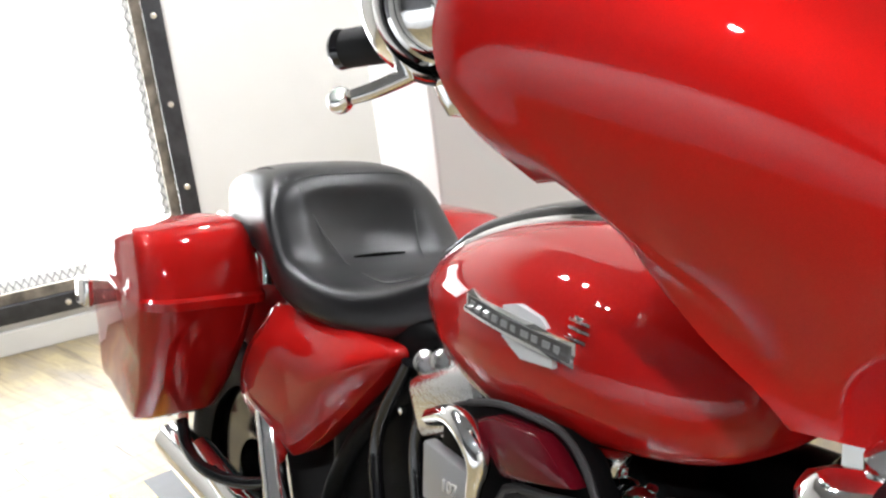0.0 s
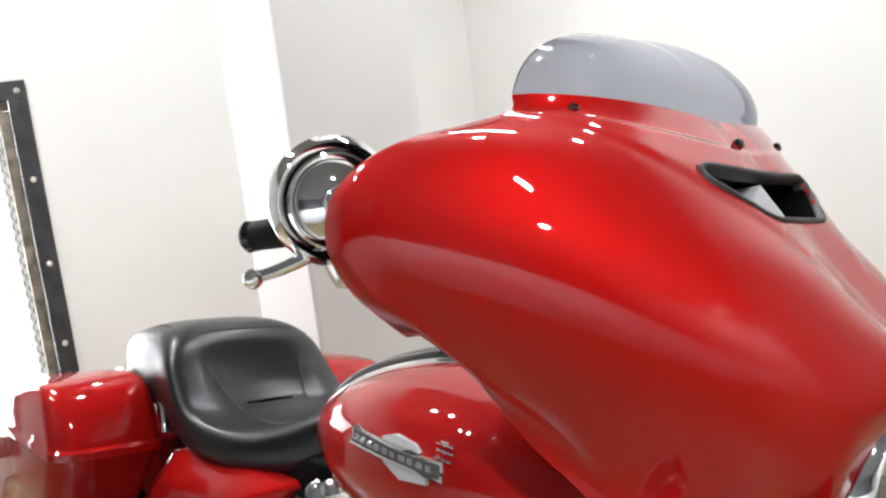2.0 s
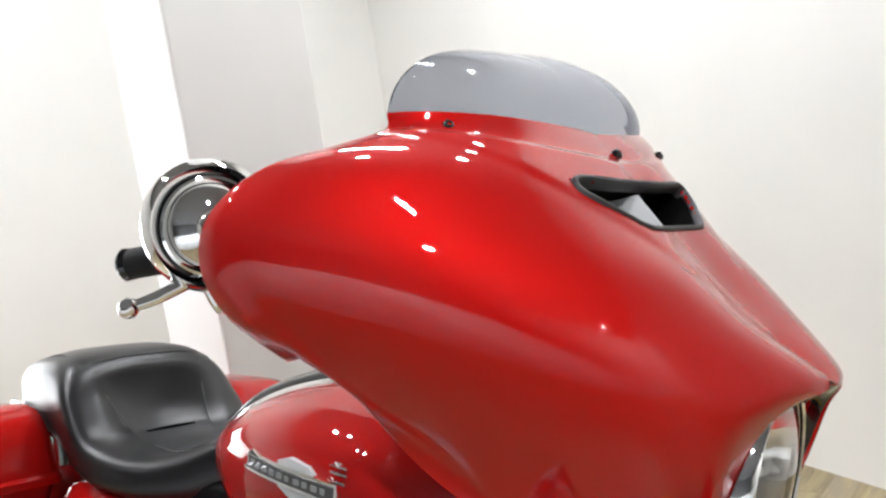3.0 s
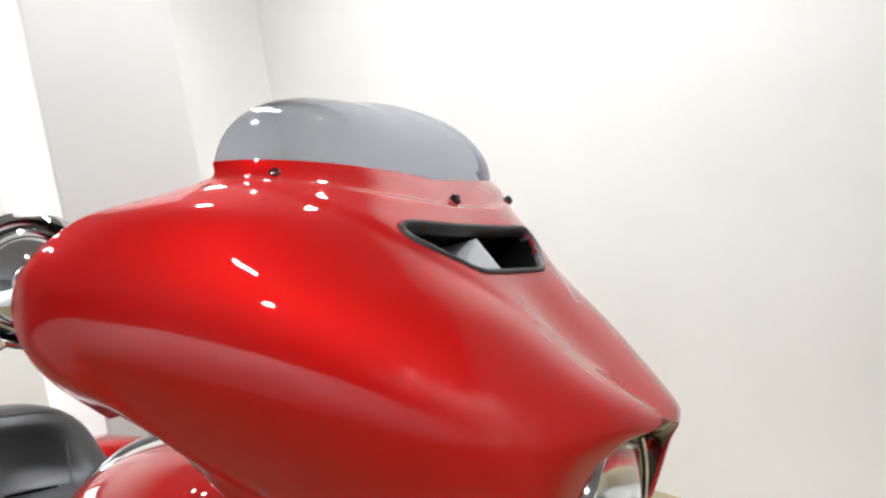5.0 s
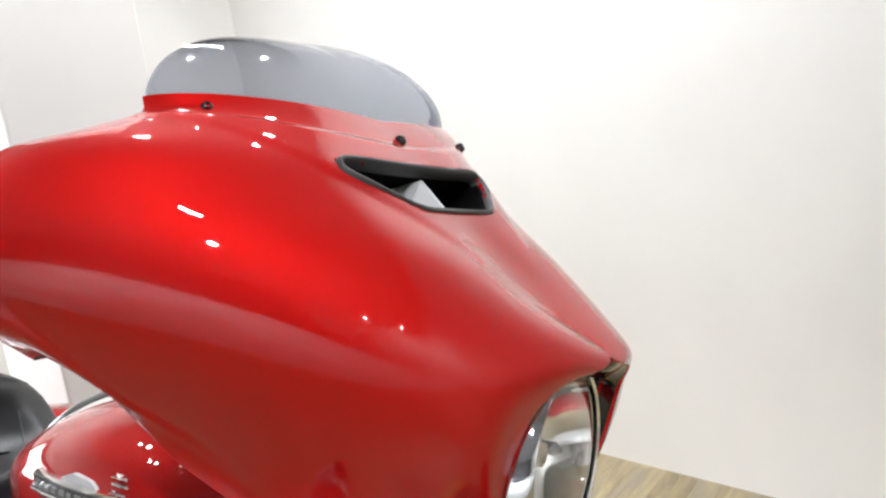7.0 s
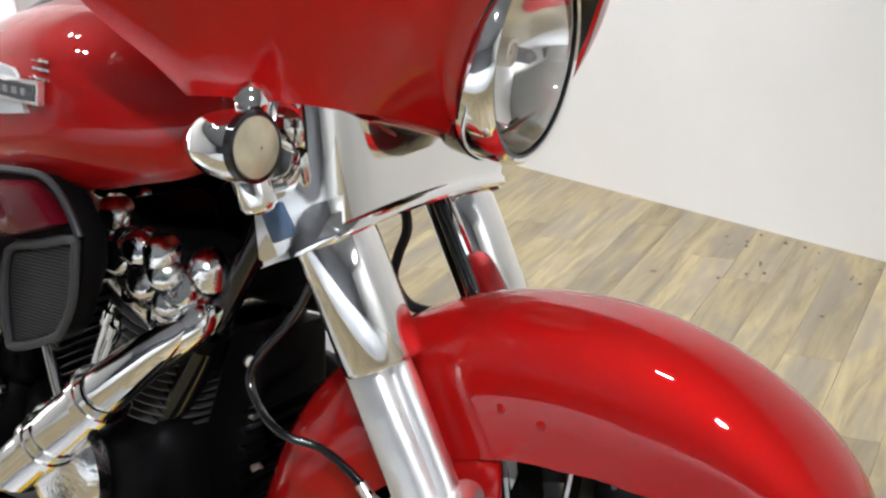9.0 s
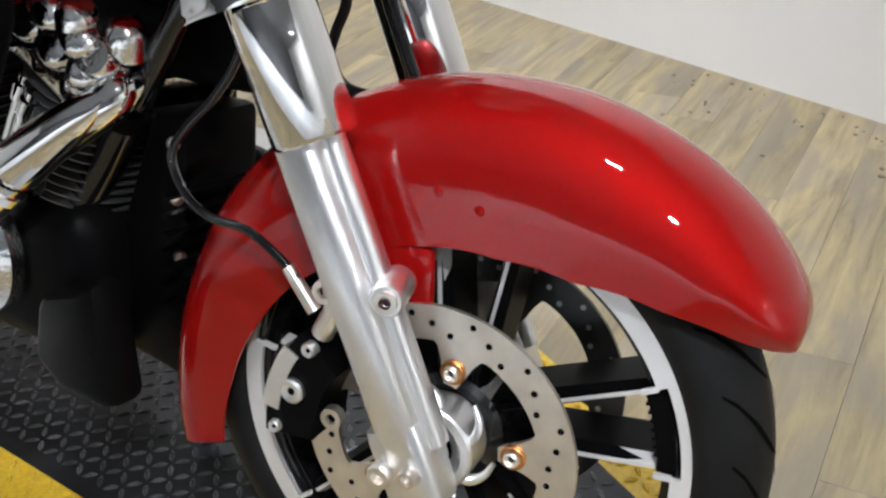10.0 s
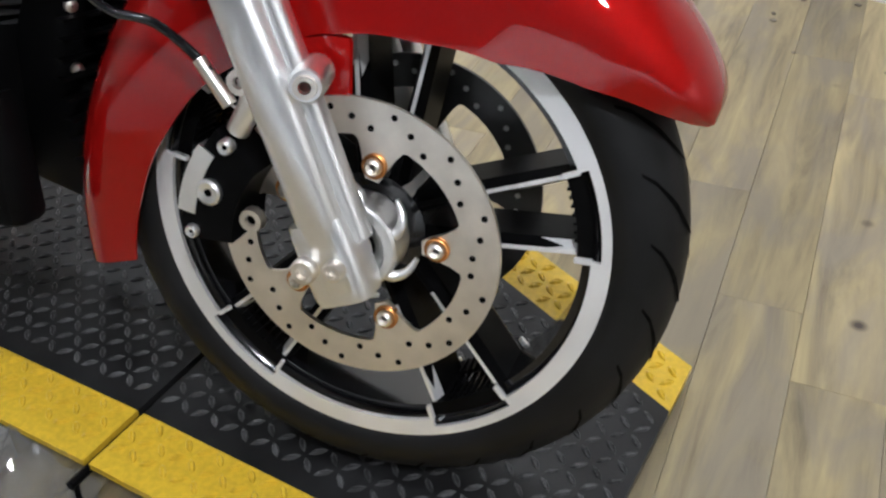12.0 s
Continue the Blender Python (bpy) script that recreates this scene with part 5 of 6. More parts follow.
for line in ([(-1.29, y) for y in (-0.15, -0.1, -0.05, 0.0, 0.05, 0.1, 0.15)], [(-0.95, -0.07), (-1.02, -0.075), (-1.10, -0.08), (-1.18, -0.085), (-1.235, -0.10), (-1.275, -0.12)],
             [(-0.95, 0.07), (-1.02, 0.075), (-1.10, 0.08), (-1.18, 0.085), (-1.235, 0.10), (-1.275, 0.12)],
             [(-1.30, -0.13), (-1.38, -0.12), (-1.46, -0.11)], [(-1.30, 0.13), (-1.38, 0.12), (-1.46, 0.11)]):
    part("seam", tube([on_seat(x, y) for x, y in line], 0.0016, 6, 4), THREAD, seat, "raised stitched seam", M=BODY)
# a near-black tube laid in the crease stands for its shade
crease = on_seat(-1.20, 0.0)
fold_ring = min(seat_rings, key=lambda ring: min((p - crease).length for p in ring))
fold = sorted((p for p in fold_ring if p.z > 0.84 and abs(p.y) < 0.07), key=lambda p: p.y)
part("fold_shade", tube(fold, [0.0045 - 0.0035 * (abs(p.y) / 0.07) ** 2 for p in fold], 8, 2), DUCTSHADE, seat, "near-black strip for shade in the fold where seat and backrest meet", M=BODY)


# ---- side covers ----
SIDE_OUTLINE = [(-1.244, 0.785), (-1.10, 0.785), (-0.975, 0.780), (-0.917, 0.772), (-0.938, 0.735), (-1.062, 0.630), (-1.190, 0.535), (-1.235, 0.525), (-1.316, 0.545), (-1.385, 0.592), (-1.368, 0.672), (-1.300, 0.748)]


def build_side_cover(side):
    """A bulged panel with a ridge that splits an upper from a lower face."""
    line = spline([(x, z, 0) for x, z in SIDE_OUTLINE], 5, closed=True)
    c = Vector((-1.15, 0.665))
    rows = []
    for r in (1.0, 1.0, 0.985, 0.95, 0.88, 0.78, 0.66, 0.52, 0.38, 0.24, 0.12, 0.03):
        row = []
        for p in line:
            x, z = c.x + (p.x - c.x) * r, c.y + (p.y - c.y) * r
            out = 0.150 + 0.040 * (1 - r ** 3.2)
            if not rows:
                out -= 0.030
            crest = 0.742 + 0.10 * (x + 1.10)
            out += 0.022 * (1 - r ** 4) * max(0.0, 1 - abs(z - crest) / (0.05 if z > crest else 0.16))
            out += 0.030 * max(0.0, -1.15 - x) / 0.25
            row.append(Vector((x, side * out, z)))
        rows.append(row)
    bm = grid(rows, closed_u=True)
    bm.verts.ensure_lookup_table()
    k = len(line)
    bm.faces.new([bm.verts[len(bm.verts) - k + q] for q in range(k)])
    part("side_cover", bm, RED, bike, "glossy red side cover below the seat", M=BODY, angle=50)


for side in (-1, 1):
    build_side_cover(side)


# ---- saddlebags ----
def rounded_plan(x0, x1, y0, y1, radii, n=6):
    """Corners of a box in plan, each rounded by its own radius, from the front inner one round by the outer side."""
    corners = ((x1, y0, 1, -1, -90), (x1, y1, 1, 1, 0), (x0, y1, -1, 1, 90), (x0, y0, -1, -1, 180))
    out = []
    for (x, y, sx, sy, a0), r in zip(corners, radii):
        for k in range(n + 1):
            a = radians(a0 + 90 * k / n)
            out.append(Vector((x - sx * r + r * math.cos(a), y - sy * r + r * math.sin(a))))
    return out


BAG_PLAN = rounded_plan(-1.99, -1.322, 0.158, 0.368, (0.030, 0.050, 0.09, 0.04))
# the outer side runs in towards the back
for corner in BAG_PLAN:
    if corner.y > 0.25:
        corner.y -= 0.07 * (-1.372 - min(-1.372, corner.x)) / 0.6


def bag_ring(z, grow, front, side, lean=0.0):
    c = Vector((-1.66, 0.275))
    out = []
    for p in BAG_PLAN:
        q = Vector((p.x, p.y)) - c
        q = Vector((q.x * (1 + grow * 0.7), q.y * (1 + grow)))
        x = c.x + q.x - front * max(0.0, min(1.0, (p.x + 1.66) / 0.33))
        x += 0.10 if side > 0 else 0.0
        tuck = lean * (1 + 1.6 * max(0.0, min(1.0, (-1.42 - p.x) / 0.4)))
        out.append(Vector((x, side * (c.y + q.y - tuck * max(0, (q.y) / 0.12)), z)))
    return out


def build_bag(side):
    rings = [bag_ring(z, g, f, side, l) for z, g, f, l in ((0.512, -0.30, 0.20, 0.045), (0.516, -0.17, 0.185, 0.043), (0.533, -0.11, 0.165, 0.040), (0.61, -0.06, 0.105, 0.032), (0.665, -0.04, 0.070, 0.020), (0.70, -0.03, 0.045, 0.008), (0.772, -0.01, 0.006, 0.0))]
    bag = part("saddlebag", grid(rings, closed_u=True, caps=True), RED, bike, "glossy red hard saddlebag", M=BODY, angle=60)
    rings = [bag_ring(z, g, f, side) for z, g, f in ((0.774, 0.02, 0.0), (0.776, 0.05, 0.0), (0.790, 0.055, 0.0), (0.796, 0.03, 0.002), (0.840, 0.0, 0.012), (0.872, -0.04, 0.026), (0.886, -0.08, 0.036), (0.893, -0.15, 0.044), (0.896, -0.36, 0.050), (0.898, -0.60, 0.054))]
    # the top falls off towards the outer side and the back
    for ring in rings:
        for p in ring:
            p.z += 0.25 * max(0.0, p.z - 0.80)
            p.z -= max(0.0, (p.z - 0.80) / 0.12) * (0.10 * max(0.0, abs(p.y) - 0.20) + 0.13 * max(0.0, -1.45 - p.x))
    part("lid", grid(rings, closed_u=True, caps=True), RED, bag, "red saddlebag lid", M=BODY, angle=28)
    hinge = [(-1.335, 0.150, 0.80), (-1.345, 0.146, 0.83), (-1.365, 0.142, 0.86), (-1.385, 0.140, 0.875)]
    part("hinge", tube([(x, y * side, z) for x, y, z in hinge], 0.013, 10, 4), CHROME, bag, "chrome lid hinge", M=BODY)
    part("latch", box((-1.56, side * 0.405, 0.775), (0.06, 0.018, 0.05), 0.006), CHROME, bag, "chrome lid latch", M=BODY)


for side in (-1, 1):
    build_bag(side)

# ---- rear end below the bag: guard rail, shock, mufflers, rear wheel ----
part("bag_guard", tube([(-1.24, -0.15, 0.47), (-1.30, -0.21, 0.455), (-1.38, -0.25, 0.46), (-1.46, -0.255, 0.48), (-1.50, -0.25, 0.52)], 0.012, 12, 6), GLOSSBLACK, bike, "black saddlebag guard rail", M=BODY)
part("shock_absorber", tube([(-1.30, -0.170, 0.63), (-1.19, -0.195, 0.44)], [0.022, 0.026], 20, 3), CHROME, bike, "chrome shock absorber cover", M=BODY)
part("passenger_peg", tube([(-1.16, -0.18, 0.43), (-1.18, -0.26, 0.43), (-1.19, -0.31, 0.44)], [0.012, 0.017, 0.016], 14, 4), CHROME, bike, "chrome passenger peg", M=BODY)
for side in (-1, 1):
    part("muffler", tube([(-0.80, side * 0.17, 0.36), (-1.05, side * 0.185, 0.345), (-1.40, side * 0.175, 0.35), (-1.80, side * 0.16, 0.37)], [0.034, 0.040, 0.042, 0.043], 24, 6), CHROME, bike, "long chrome muffler", M=BODY)
part("crossover_pipe", tube([(-1.537, -0.2, 0.447), (-1.443, -0.2, 0.426), (-1.347, -0.2, 0.407), (-1.20, -0.198, 0.385)], [0.020, 0.026, 0.028, 0.028], 20, 5), CHROME, bike, "chrome exhaust pipe beside the muffler", M=BODY)
rw = Vector((-1.60, 0, 0.31))
rear_wheel = part("rear_wheel", lathe([(-0.05, 0.10), (-0.05, 0.22), (0.0, 0.21), (0.05, 0.22), (0.05, 0.10)], rw, (0, 1, 0), 64), GLOSSBLACK, bike, "black rear wheel", M=BODY)
part("tyre", lathe([(p.x, p.y) for p in spline([(-0.07, 0.215, 0), (-0.09, 0.25, 0), (-0.085, 0.285, 0), (-0.05, 0.312, 0), (0, 0.322, 0), (0.05, 0.312, 0), (0.085, 0.285, 0), (0.09, 0.25, 0), (0.07, 0.215, 0)], 4)], rw, (0, 1, 0), 96), RUBBER, rear_wheel, "black rear tyre", M=BODY)
rows = []
for k in range(40):
    a = radians(20 + k * 165 / 39)
    sec = [(-0.11, 0.25), (-0.115, 0.30), (-0.10, 0.345), (-0.06, 0.372), (0, 0.38), (0.06, 0.372), (0.10, 0.345), (0.115, 0.30), (0.11, 0.25)]
    rows.append([rw + Vector((r * math.cos(a), y, 0.10 + r * 1.02 * math.sin(a))) for y, r in sec])
part("rear_fender", solid(grid(rows), 0.003), RED, bike, "glossy red rear fender", M=BODY, angle=60)
part("luggage_trim", tube([(-1.40, -0.150, 0.850), (-1.44, -0.152, 0.880), (-1.50, -0.146, 0.895), (-1.56, -0.135, 0.895)], 0.014, 12, 5), CHROME, bike, "chrome trim behind the seat", M=BODY)


# ---- frame and engine ----
def bar(name, pts, r, mat, label, parent=bike, n=5, seg=14):
    return part(name, tube(pts, r, seg, n), mat, parent, label, M=BODY)


for side in (-1, 1):
    bar("frame_tube", [(-0.25, side * 0.045, 0.80), (-0.30, side * 0.060, 0.732), (-0.39, side * 0.062, 0.612), (-0.48, side * 0.066, 0.490), (-0.58, side * 0.09, 0.36), (-0.75, side * 0.11, 0.27), (-1.2, side * 0.12, 0.27)], 0.0165, GLOSSBLACK, "black steel frame downtube")
    bar("lower_sleeve", [(-0.405, side * 0.064, 0.592), (-0.47, side * 0.067, 0.503), (-0.56, side * 0.085, 0.385)], 0.0225, GLOSSBLACK, "thick black lower frame tube", n=3)
    bar("backbone_tube", [(-0.78, side * 0.09, 0.80), (-0.90, side * 0.11, 0.72), (-1.05, side * 0.12, 0.60), (-1.15, side * 0.12, 0.45), (-1.15, side * 0.12, 0.30)], 0.018, SATIN, "black seat frame tube")
part("tube_clamp", lathe([(-0.012, 0.019), (-0.012, 0.025), (0.012, 0.025), (0.012, 0.019)], (-0.405, -0.068, 0.595), (0.6, 0, 0.8), 20, closed=True), SATIN, bike, "black tube clamp", M=BODY)
part("steering_head", tube([(-0.22, 0, 0.80), (-0.28, 0, 0.95)], 0.04, 18, 0), SATIN, bike, "black steering head")


def build_cylinder(lean_deg, base, top_len, name):
    """A finned V-twin cylinder with a chrome rocker box; lean_deg ahead of upright."""
    d = Vector((math.sin(radians(lean_deg)), 0, math.cos(radians(lean_deg))))
    p = Vector(base)
    core = part(name, lathe([(0.0, 0.058), (top_len, 0.058)], p, d, 32), SATIN, bike, "black finned engine cylinder", M=BODY)
    for k in range(11):
        h = 0.012 + k * (top_len - 0.02) / 10
        part("fin", lathe([(h - 0.0022, 0.055), (h - 0.0018, 0.088), (h - 0.0008, 0.090), (h + 0.0008, 0.090), (h + 0.0018, 0.088), (h + 0.0022, 0.055)], p, d, 32), simple_fin, core, "machined-edge cooling fin", M=BODY)
    q = p + d * top_len
    T = Matrix.Translation(q) @ Matrix.Rotation(radians(lean_deg), 4, "Y")
    head = part("cylinder_head", box((0, 0, 0.020), (0.175, 0.165, 0.045), 0.012, M=None), ROUGHCHROME, core, "chrome cylinder head", M=BODY @ T)
    part("rocker_box", box((0, -0.005, 0.068), (0.190, 0.160, 0.050), 0.018, 3), ROUGHCHROME, core, "chrome rocker box", M=BODY @ T)
    # black in place of chrome, as shade in the gap below the tank
    part("rocker_top", box((0.0, -0.01, 0.098), (0.150, 0.125, 0.034), 0.013, 3), SATIN, core, "rocker cover, blackened for the shade under the tank", M=BODY @ T)
    for x, y in ((-0.06, -0.055), (0.04, -0.06), (0.085, -0.03)):
        part("rocker_dome", lathe([(0.085, 0.024), (0.112, 0.023), (0.122, 0.016), (0.126, 0.002)], (x, y, 0.0), (0, -0.25, 1), 20), ROUGHCHROME, core, "domed chrome rocker cap", M=BODY @ T)
    for x, y in ((-0.085, -0.07), (0.085, -0.07), (-0.088, -0.02), (0.0, -0.078), (0.045, -0.078), (-0.045, -0.078)):
        part("cover_bolt", lathe([(0.088, 0.011), (0.104, 0.011), (0.110, 0.007), (0.110, 0.001)], (x, y, 0.0), (0, 0, 1), 12), CHROME, core, "chrome cover bolt", M=BODY @ T)
    for x, z, r in ((-0.075, 0.070, 0.026), (-0.020, 0.082, 0.022), (0.030, 0.066, 0.027), (0.080, 0.075, 0.022), (-0.048, 0.030, 0.018), (0.060, 0.028, 0.020), (0.005, 0.026, 0.016)):
        part("rocker_boss", lathe([(-0.02, r), (0.006, r), (0.010, r * 0.86), (0.0105, r * 0.5), (0.007, r * 0.42), (0.0075, 0.001)], (x, -0.085, z), (0.1, -0.85, 0.5), 20), ROUGHCHROME, core, "rounded chrome boss", M=BODY @ T)
    return core


simple_fin = simple("fin_edges", (0.14, 0.14, 0.14), 0.35, 0.8, 0.05, 200.0)
build_cylinder(22.5, (-0.545, -0.030, 0.485), 0.150, "front_cylinder")
build_cylinder(-22.5, (-0.66, -0.005, 0.470), 0.135, "rear_cylinder")
part("crankcase", box((-0.62, 0.0, 0.375), (0.34, 0.24, 0.22), 0.05, 3), SATIN, bike, "black engine crankcase", M=BODY)
part("cam_cover", lathe([(0.0, 0.085), (0.018, 0.085), (0.028, 0.076), (0.032, 0.05), (0.033, 0.002)], (-0.63, -0.125, 0.40), (0, -1, 0), 40), ROUGHCHROME, bike, "round chrome cam cover", M=BODY)
# black blocks added to fill the dark bay and stop light from the left
part("bay_filler", box((-0.97, 0.0, 0.64), (0.40, 0.23, 0.36), 0.03, 3), SATIN, bike, "black filler block added under the seat", M=BODY)
part("left_light_block", box((-0.72, 0.15, 0.38), (0.66, 0.10, 0.26), 0.05, 4), SATIN, bike, "black block added on the left to stop light", M=BODY)
part("engine_shroud", box((-0.60, 0.075, 0.60), (0.40, 0.06, 0.34), 0.02, 2), SATIN, bike, "black engine shroud", M=BODY)
# made-up hoses and bolts that put small glints on the black filler
for pts in ([(-0.80, -0.125, 0.78), (-0.86, -0.14, 0.66), (-0.84, -0.14, 0.50)], [(-0.90, -0.13, 0.76), (-0.97, -0.14, 0.62), (-0.93, -0.15, 0.47)], [(-0.76, -0.12, 0.70), (-0.80, -0.15, 0.60), (-0.77, -0.15, 0.48)]):
    part("filler_hose", tube(pts, 0.011, 12, 6), GLOSSBLACK, bike, "glossy black hose added for its glint", M=BODY)
for x, z in ((-0.83, 0.72), (-0.80, 0.62), (-0.88, 0.57), (-0.93, 0.68), (-0.87, 0.48), (-0.81, 0.46), (-0.99, 0.50)):
    part("glint_bolt", lathe([(0.0, 0.009), (0.008, 0.008), (0.010, 0.001)], (x, -0.118, z), (0, -1, 0), 10), CHROME, bike, "small chrome bolt added as a glint", M=BODY)
part("ignition_cover", box((-0.345, 0.02, 0.70), (0.20, 0.09, 0.15), 0.03, 3), SATIN, bike, "black cover below the tank", M=BODY)
part("gearbox", box((-0.95, 0.0, 0.38), (0.30, 0.26, 0.20), 0.04, 3), SATIN, bike, "black gearbox", M=BODY)
for a, b in (((-0.505, -0.115, 0.610), (-0.60, -0.125, 0.455)), ((-0.53, -0.105, 0.625), (-0.615, -0.118, 0.46)), ((-0.70, -0.115, 0.61), (-0.64, -0.125, 0.455))):
    pr = bar("pushrod_tube", [a, b], 0.0085, CHROME, "chrome pushrod tube", n=0)
    for f in (0.12, 0.88):
        q = Vector(a).lerp(Vector(b), f)
        part("tube_collar", lathe([(-0.012, 0.008), (-0.010, 0.0125), (0.010, 0.0125), (0.012, 0.008)], q, Vector(b) - Vector(a), 14), CHROME, pr, "chrome collar", M=BODY)
part("tappet_block", box((-0.615, -0.12, 0.452), (0.10, 0.05, 0.045), 0.012), ROUGHCHROME, bike, "chrome tappet block", M=BODY)
# exhaust
bar("exhaust_pipe", [(-0.425, -0.075, 0.640), (-0.385, -0.085, 0.640), (-0.375, -0.105, 0.622), (-0.42, -0.13, 0.585), (-0.52, -0.155, 0.510), (-0.66, -0.17, 0.405), (-0.78, -0.175, 0.355), (-0.95, -0.19, 0.345)], 0.024, CHROME, "chrome exhaust pipe with heat shield", n=7, seg=20)
bar("heat_shield", [(-0.372, -0.118, 0.624), (-0.40, -0.133, 0.602), (-0.47, -0.152, 0.549), (-0.56, -0.166, 0.482), (-0.68, -0.18, 0.393)], [0.012, 0.022, 0.030, 0.034, 0.034], CHROME, "chrome exhaust heat shield", n=5, seg=20)
bar("rear_exhaust", [(-0.75, -0.09, 0.60), (-0.80, -0.13, 0.56), (-0.86, -0.15, 0.46), (-0.92, -0.17, 0.38)], 0.028, CHROME, "chrome rear exhaust pipe", n=6, seg=18)
for q in ((-0.50, -0.195, 0.52), (-0.60, -0.21, 0.445)):
    part("shield_clamp", lathe([(-0.008, 0.036), (-0.008, 0.040), (0.008, 0.040), (0.008, 0.036)], (q[0], q[1] + 0.035, q[2] + 0.005), (-0.8, -0.1, -0.6), 24, closed=True), CHROME, bike, "chrome hose clamp", M=BODY)
# horn cover and coil between cylinders
part("horn_cover", lathe([(-0.02, 0.030), (0.0, 0.050), (0.025, 0.050), (0.04, 0.036), (0.044, 0.002)], (-0.78, -0.10, 0.71), (0.1, -1, 0.2), 32), ROUGHCHROME, bike, "chrome horn cover below the tank", M=BODY)
part("rear_rocker_cover", box((0, 0, 0), (0.180, 0.080, 0.095), 0.020, 3, M=Matrix.Translation((-0.780, -0.115, 0.738)) @ Matrix.Rotation(radians(-22.5), 4, "Y")), ROUGHCHROME, bike, "chrome rear rocker cover", M=BODY)
for x, z, r in ((-0.855, 0.770, 0.020), (-0.815, 0.782, 0.018), (-0.770, 0.790, 0.016), (-0.845, 0.725, 0.017), (-0.790, 0.735, 0.021), (-0.735, 0.755, 0.019)):
    part("cover_lobe", lathe([(-0.03, r), (0.004, r), (0.010, r * 0.85), (0.013, r * 0.45), (0.0135, 0.001)], (x, -0.128, z), (0.35, -0.8, 0.45), 20), ROUGHCHROME, bike, "rounded chrome cover lobe", M=BODY)
for x, z, r in ((-0.572, 0.742, 0.024), (-0.548, 0.712, 0.026), (-0.512, 0.722, 0.020), (-0.490, 0.694, 0.027), (-0.452, 0.704, 0.022), (-0.440, 0.668, 0.026), (-0.405, 0.680, 0.022), (-0.400, 0.648, 0.022)):
    part("cover_lobe", lathe([(-0.05, r), (0.004, r), (0.011, r * 0.86), (0.015, r * 0.5), (0.016, 0.001)], (x, -0.118, z), (0.55, -0.75, 0.35), 20), ROUGHCHROME, bike, "rounded chrome cover lobe", M=BODY)
part("front_rocker_cover", box((0, 0, 0), (0.215, 0.060, 0.072), 0.018, 3, M=Matrix.Translation((-0.480, -0.096, 0.664)) @ Matrix.Rotation(radians(28.7), 4, "Y")), ROUGHCHROME, bike, "chrome front rocker cover", M=BODY)
# oil cooler and chin cover behind the front wheel
chin = [(-0.335, 0.60), (-0.39, 0.60), (-0.47, 0.43), (-0.52, 0.36), (-0.50, 0.28), (-0.36, 0.265), (-0.325, 0.33), (-0.345, 0.42)]
part("radiator_cowl", prism(chin, 0.115, Matrix(((1, 0, 0, 0), (0, 0, 1, -0.045), (0, 1, 0, 0), (0, 0, 0, 1))), 0.012), SATIN, bike, "black moulded oil cooler cowl", M=BODY, angle=30)
part("cowl_scoop", prism([(-0.365, 0.43), (-0.40, 0.405), (-0.47, 0.385), (-0.49, 0.30), (-0.44, 0.272), (-0.345, 0.275)], 0.055, Matrix(((1, 0, 0, 0), (0, 0, 1, -0.165), (0, 1, 0, 0), (0, 0, 0, 1))), 0.016), SATIN, bike, "glossy black lower scoop", M=BODY, angle=30)
for k in range(9):
    part("cooler_fin", box((-0.342 + 0.004 * abs(k - 4), 0, 0.34 + k * 0.022), (0.012, 0.17, 0.003)), SATIN, bike, "thin oil cooler fin", M=BODY, smooth=False)
for y, z in ((-0.047, 0.565), (-0.047, 0.50), (-0.047, 0.43)):
    part("cowl_bolt", lathe([(0, 0.008), (0.006, 0.007), (0.008, 0.001)], (-0.355, y, z), (1, -0.5, 0), 10), STEEL, bike, "plated cowl bolt", M=BODY)
bar("floorboard", [(-0.72, -0.22, 0.30), (-0.86, -0.27, 0.295), (-1.02, -0.27, 0.295)], 0.02, GLOSSBLACK, "black rider floorboard", n=3)
bar("side_stand", [(-0.70, 0.16, 0.28), (-0.62, 0.24, 0.12), (-0.57, 0.29, 0.02)], 0.013, SATIN, "black side stand leg", n=4)
bar("engine_guard", [(-0.46, 0.08, 0.40), (-0.40, 0.13, 0.42), (-0.36, 0.15, 0.46), (-0.37, 0.13, 0.50)], 0.012, SATIN, "black engine bracket", n=5)


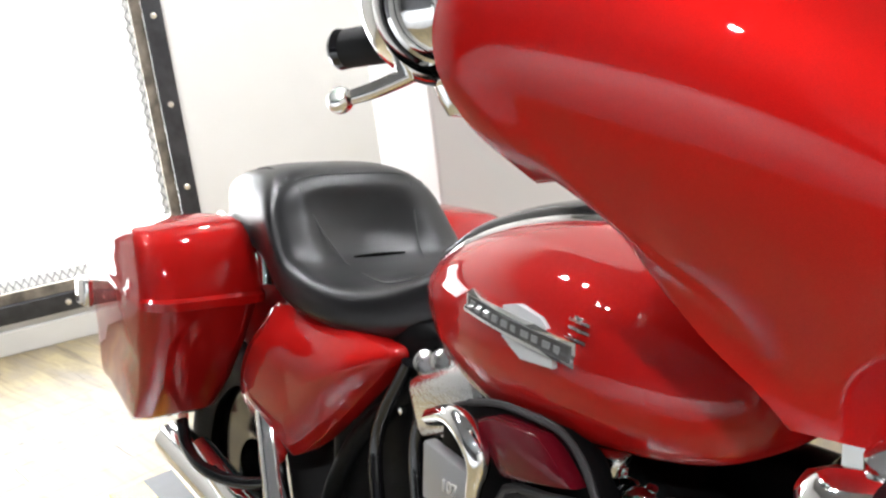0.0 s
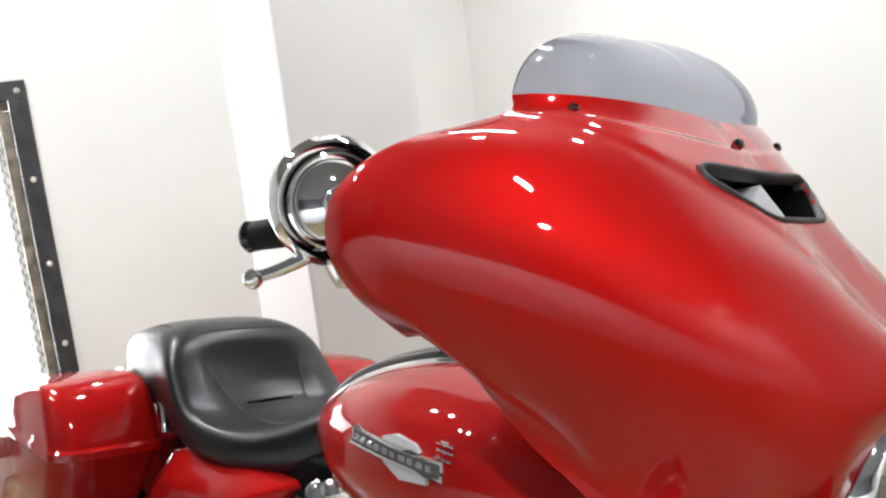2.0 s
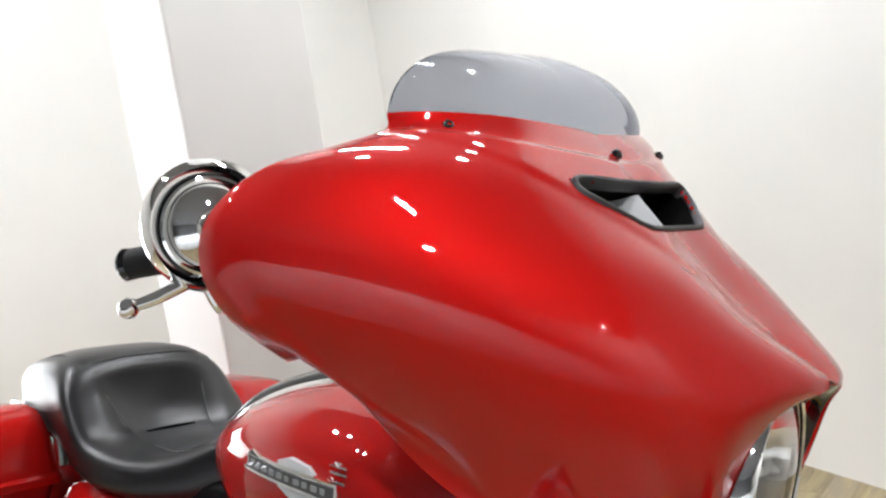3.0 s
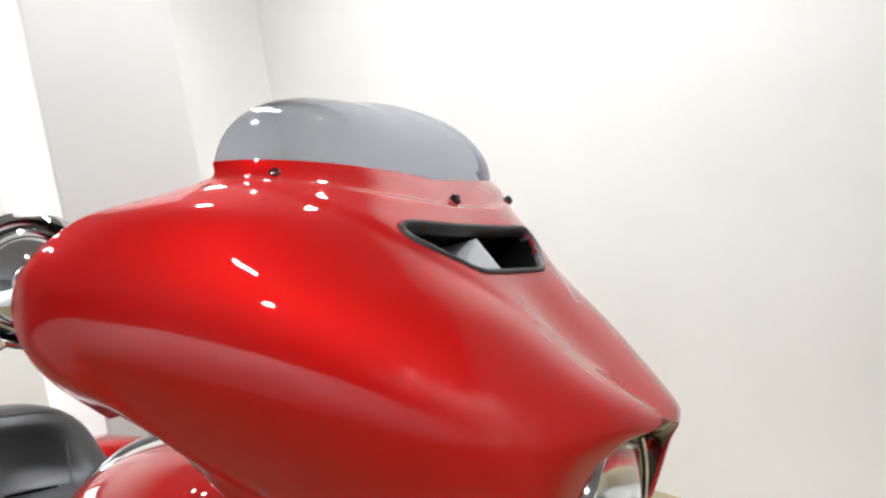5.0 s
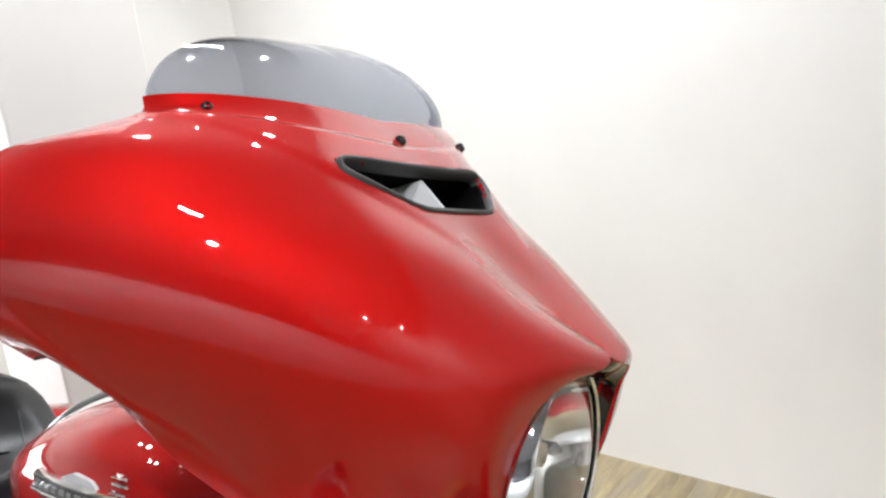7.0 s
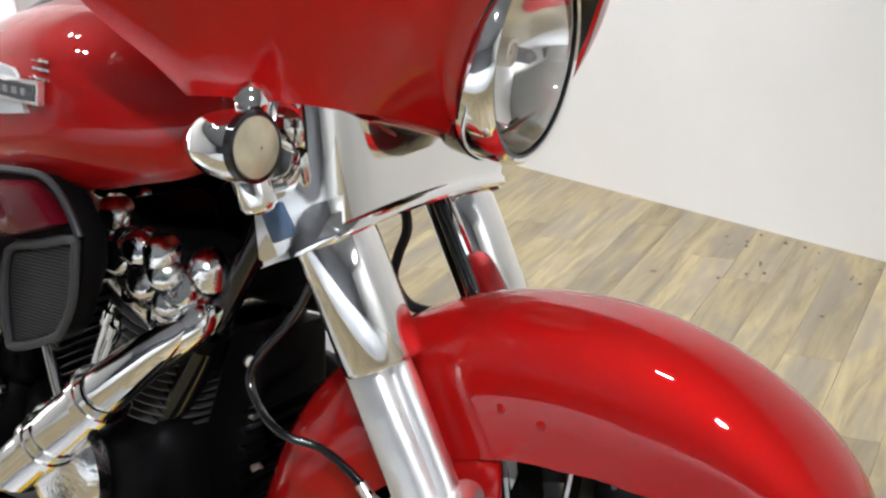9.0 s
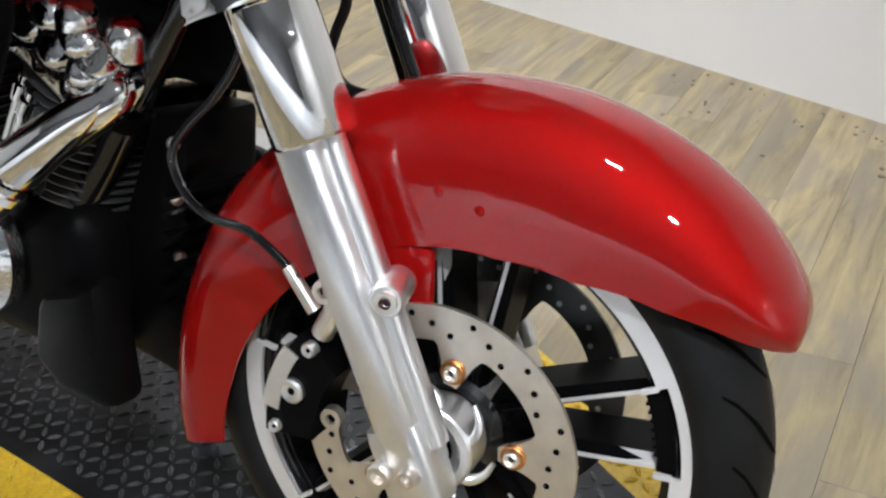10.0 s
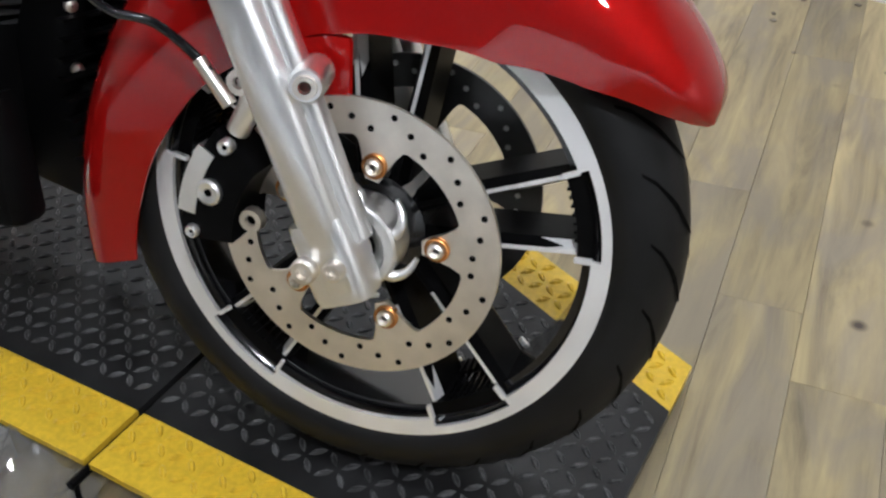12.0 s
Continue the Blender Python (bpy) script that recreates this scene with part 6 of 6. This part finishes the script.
# ---- air cleaner ----
def build_air_cleaner():
    ACM = BODY @ Matrix.Translation((-0.014, 0, 0))
    back = [(-0.690, 0.765), (-0.629, 0.785), (-0.573, 0.799), (-0.515, 0.801), (-0.466, 0.797), (-0.432, 0.774), (-0.408, 0.736), (-0.411, 0.700), (-0.452, 0.627), (-0.480, 0.606), (-0.573, 0.579), (-0.640, 0.605), (-0.700, 0.655)]
    T = Matrix(((1, 0, 0, 0), (0, 0, 1, -0.208), (0, 1, 0, 0), (0, 0, 0, 1)))
    ac = part("air_cleaner", prism(back, 0.034, T, 0.010), SATIN, bike, "large air cleaner with maroon cover and mesh", M=ACM, angle=30)
    part("intake_neck", box((-0.585, -0.135, 0.695), (0.11, 0.09, 0.10), 0.02), SATIN, ac, "black intake neck", M=ACM)
    edge = [Vector((x, -0.212, z)) for x, z in back[1:7]]
    part("cover_rim", tube(edge, 0.0045, 8, 4), GREYPLATE_DARK, ac, "grey rim along the cover", M=ACM)
    T2 = Matrix(((1, 0, 0, 0), (0, 0, 1, -0.232), (0, 1, 0, 0), (0, 0, 0, 1)))
    part("cover_panel", prism([(-0.610, 0.772), (-0.560, 0.790), (-0.483, 0.791), (-0.459, 0.776), (-0.426, 0.748), (-0.545, 0.722), (-0.572, 0.748)], 0.034, T2, 0.010), MAROON, ac, "glossy maroon cover panel", M=ACM, angle=40)
    rim = [(-0.551, 0.706), (-0.480, 0.722), (-0.416, 0.733), (-0.414, 0.715), (-0.428, 0.665), (-0.452, 0.630), (-0.476, 0.613), (-0.562, 0.588), (-0.574, 0.600), (-0.573, 0.643)]
    pts = [Vector((p.x, -0.216, p.y)) for p in spline([(a, b, 0) for a, b in rim], 3, closed=True)]
    part("mesh_frame", tube(pts + [pts[0]], 0.0055, 8, 0), GREYPLATE_DARK, ac, "grey mesh frame", M=ACM)
    bm = bmesh.new()
    for k in range(30):
        z = 0.598 + k * 0.0042
        lo, hi = -0.570 + max(0.0, z - 0.640) * 0.30, min(-0.420, -0.470 + (z - 0.61) * 0.70)
        if hi > lo:
            box(((lo + hi) / 2, -0.2105, z), (hi - lo, 0.0016, 0.0016), bm=bm)
    for k in range(31):
        x = -0.566 + k * 0.0046
        lo, hi = 0.596 + max(0.0, x + 0.56) * 0.30 + max(0.0, x + 0.47) * 1.0, 0.702 + (x + 0.551) * 0.19
        box((x, -0.2105, (lo + hi) / 2), (0.0016, 0.0016, max(0.004, hi - lo)), bm=bm)
    tagged(part("filter_mesh", bm, GREYPLATE_DARK, ac, "fine grey filter mesh", M=ACM, smooth=False), kind="stuff")
    part("chrome_rib", tube([(-0.690, -0.225, 0.752), (-0.632, -0.236, 0.772), (-0.592, -0.240, 0.765), (-0.572, -0.240, 0.738), (-0.582, -0.238, 0.700), (-0.598, -0.232, 0.650), (-0.630, -0.222, 0.606)], [0.011, 0.014, 0.017, 0.015, 0.010, 0.008, 0.006], 12, 5), CHROME, ac, "chrome spear along the cover", M=ACM)
    badge = part("badge", prism([(-0.690, 0.725), (-0.600, 0.712), (-0.592, 0.695), (-0.606, 0.655), (-0.690, 0.650)], 0.02, Matrix(((1, 0, 0, 0), (0, 0, 1, -0.236), (0, 1, 0, 0), (0, 0, 0, 1))), 0.004), GREYPLATE, ac, "grey displacement badge", M=ACM, angle=30)
    cu = bpy.data.curves.new("badge_digits", "FONT")
    cu.body, cu.size, cu.extrude, cu.align_x = "107", 0.021, 0.001, "CENTER"
    tx = new("badge_digits", cu)
    dg = bpy.context.evaluated_depsgraph_get()
    me = bpy.data.meshes.new_from_object(tx.evaluated_get(dg))
    bpy.data.objects.remove(tx)
    me.transform(ACM @ Matrix(((1, 0, 0, -0.632), (0, 0, -1, -0.237), (0, 1, 0, 0.676), (0, 0, 0, 1))))
    me.materials.clear()
    me.materials.append(ALU)
    ob = new("badge_digits", me)
    ob.parent = badge
    ob["label"] = "raised silver digits 107"


build_air_cleaner()

plank_floor()
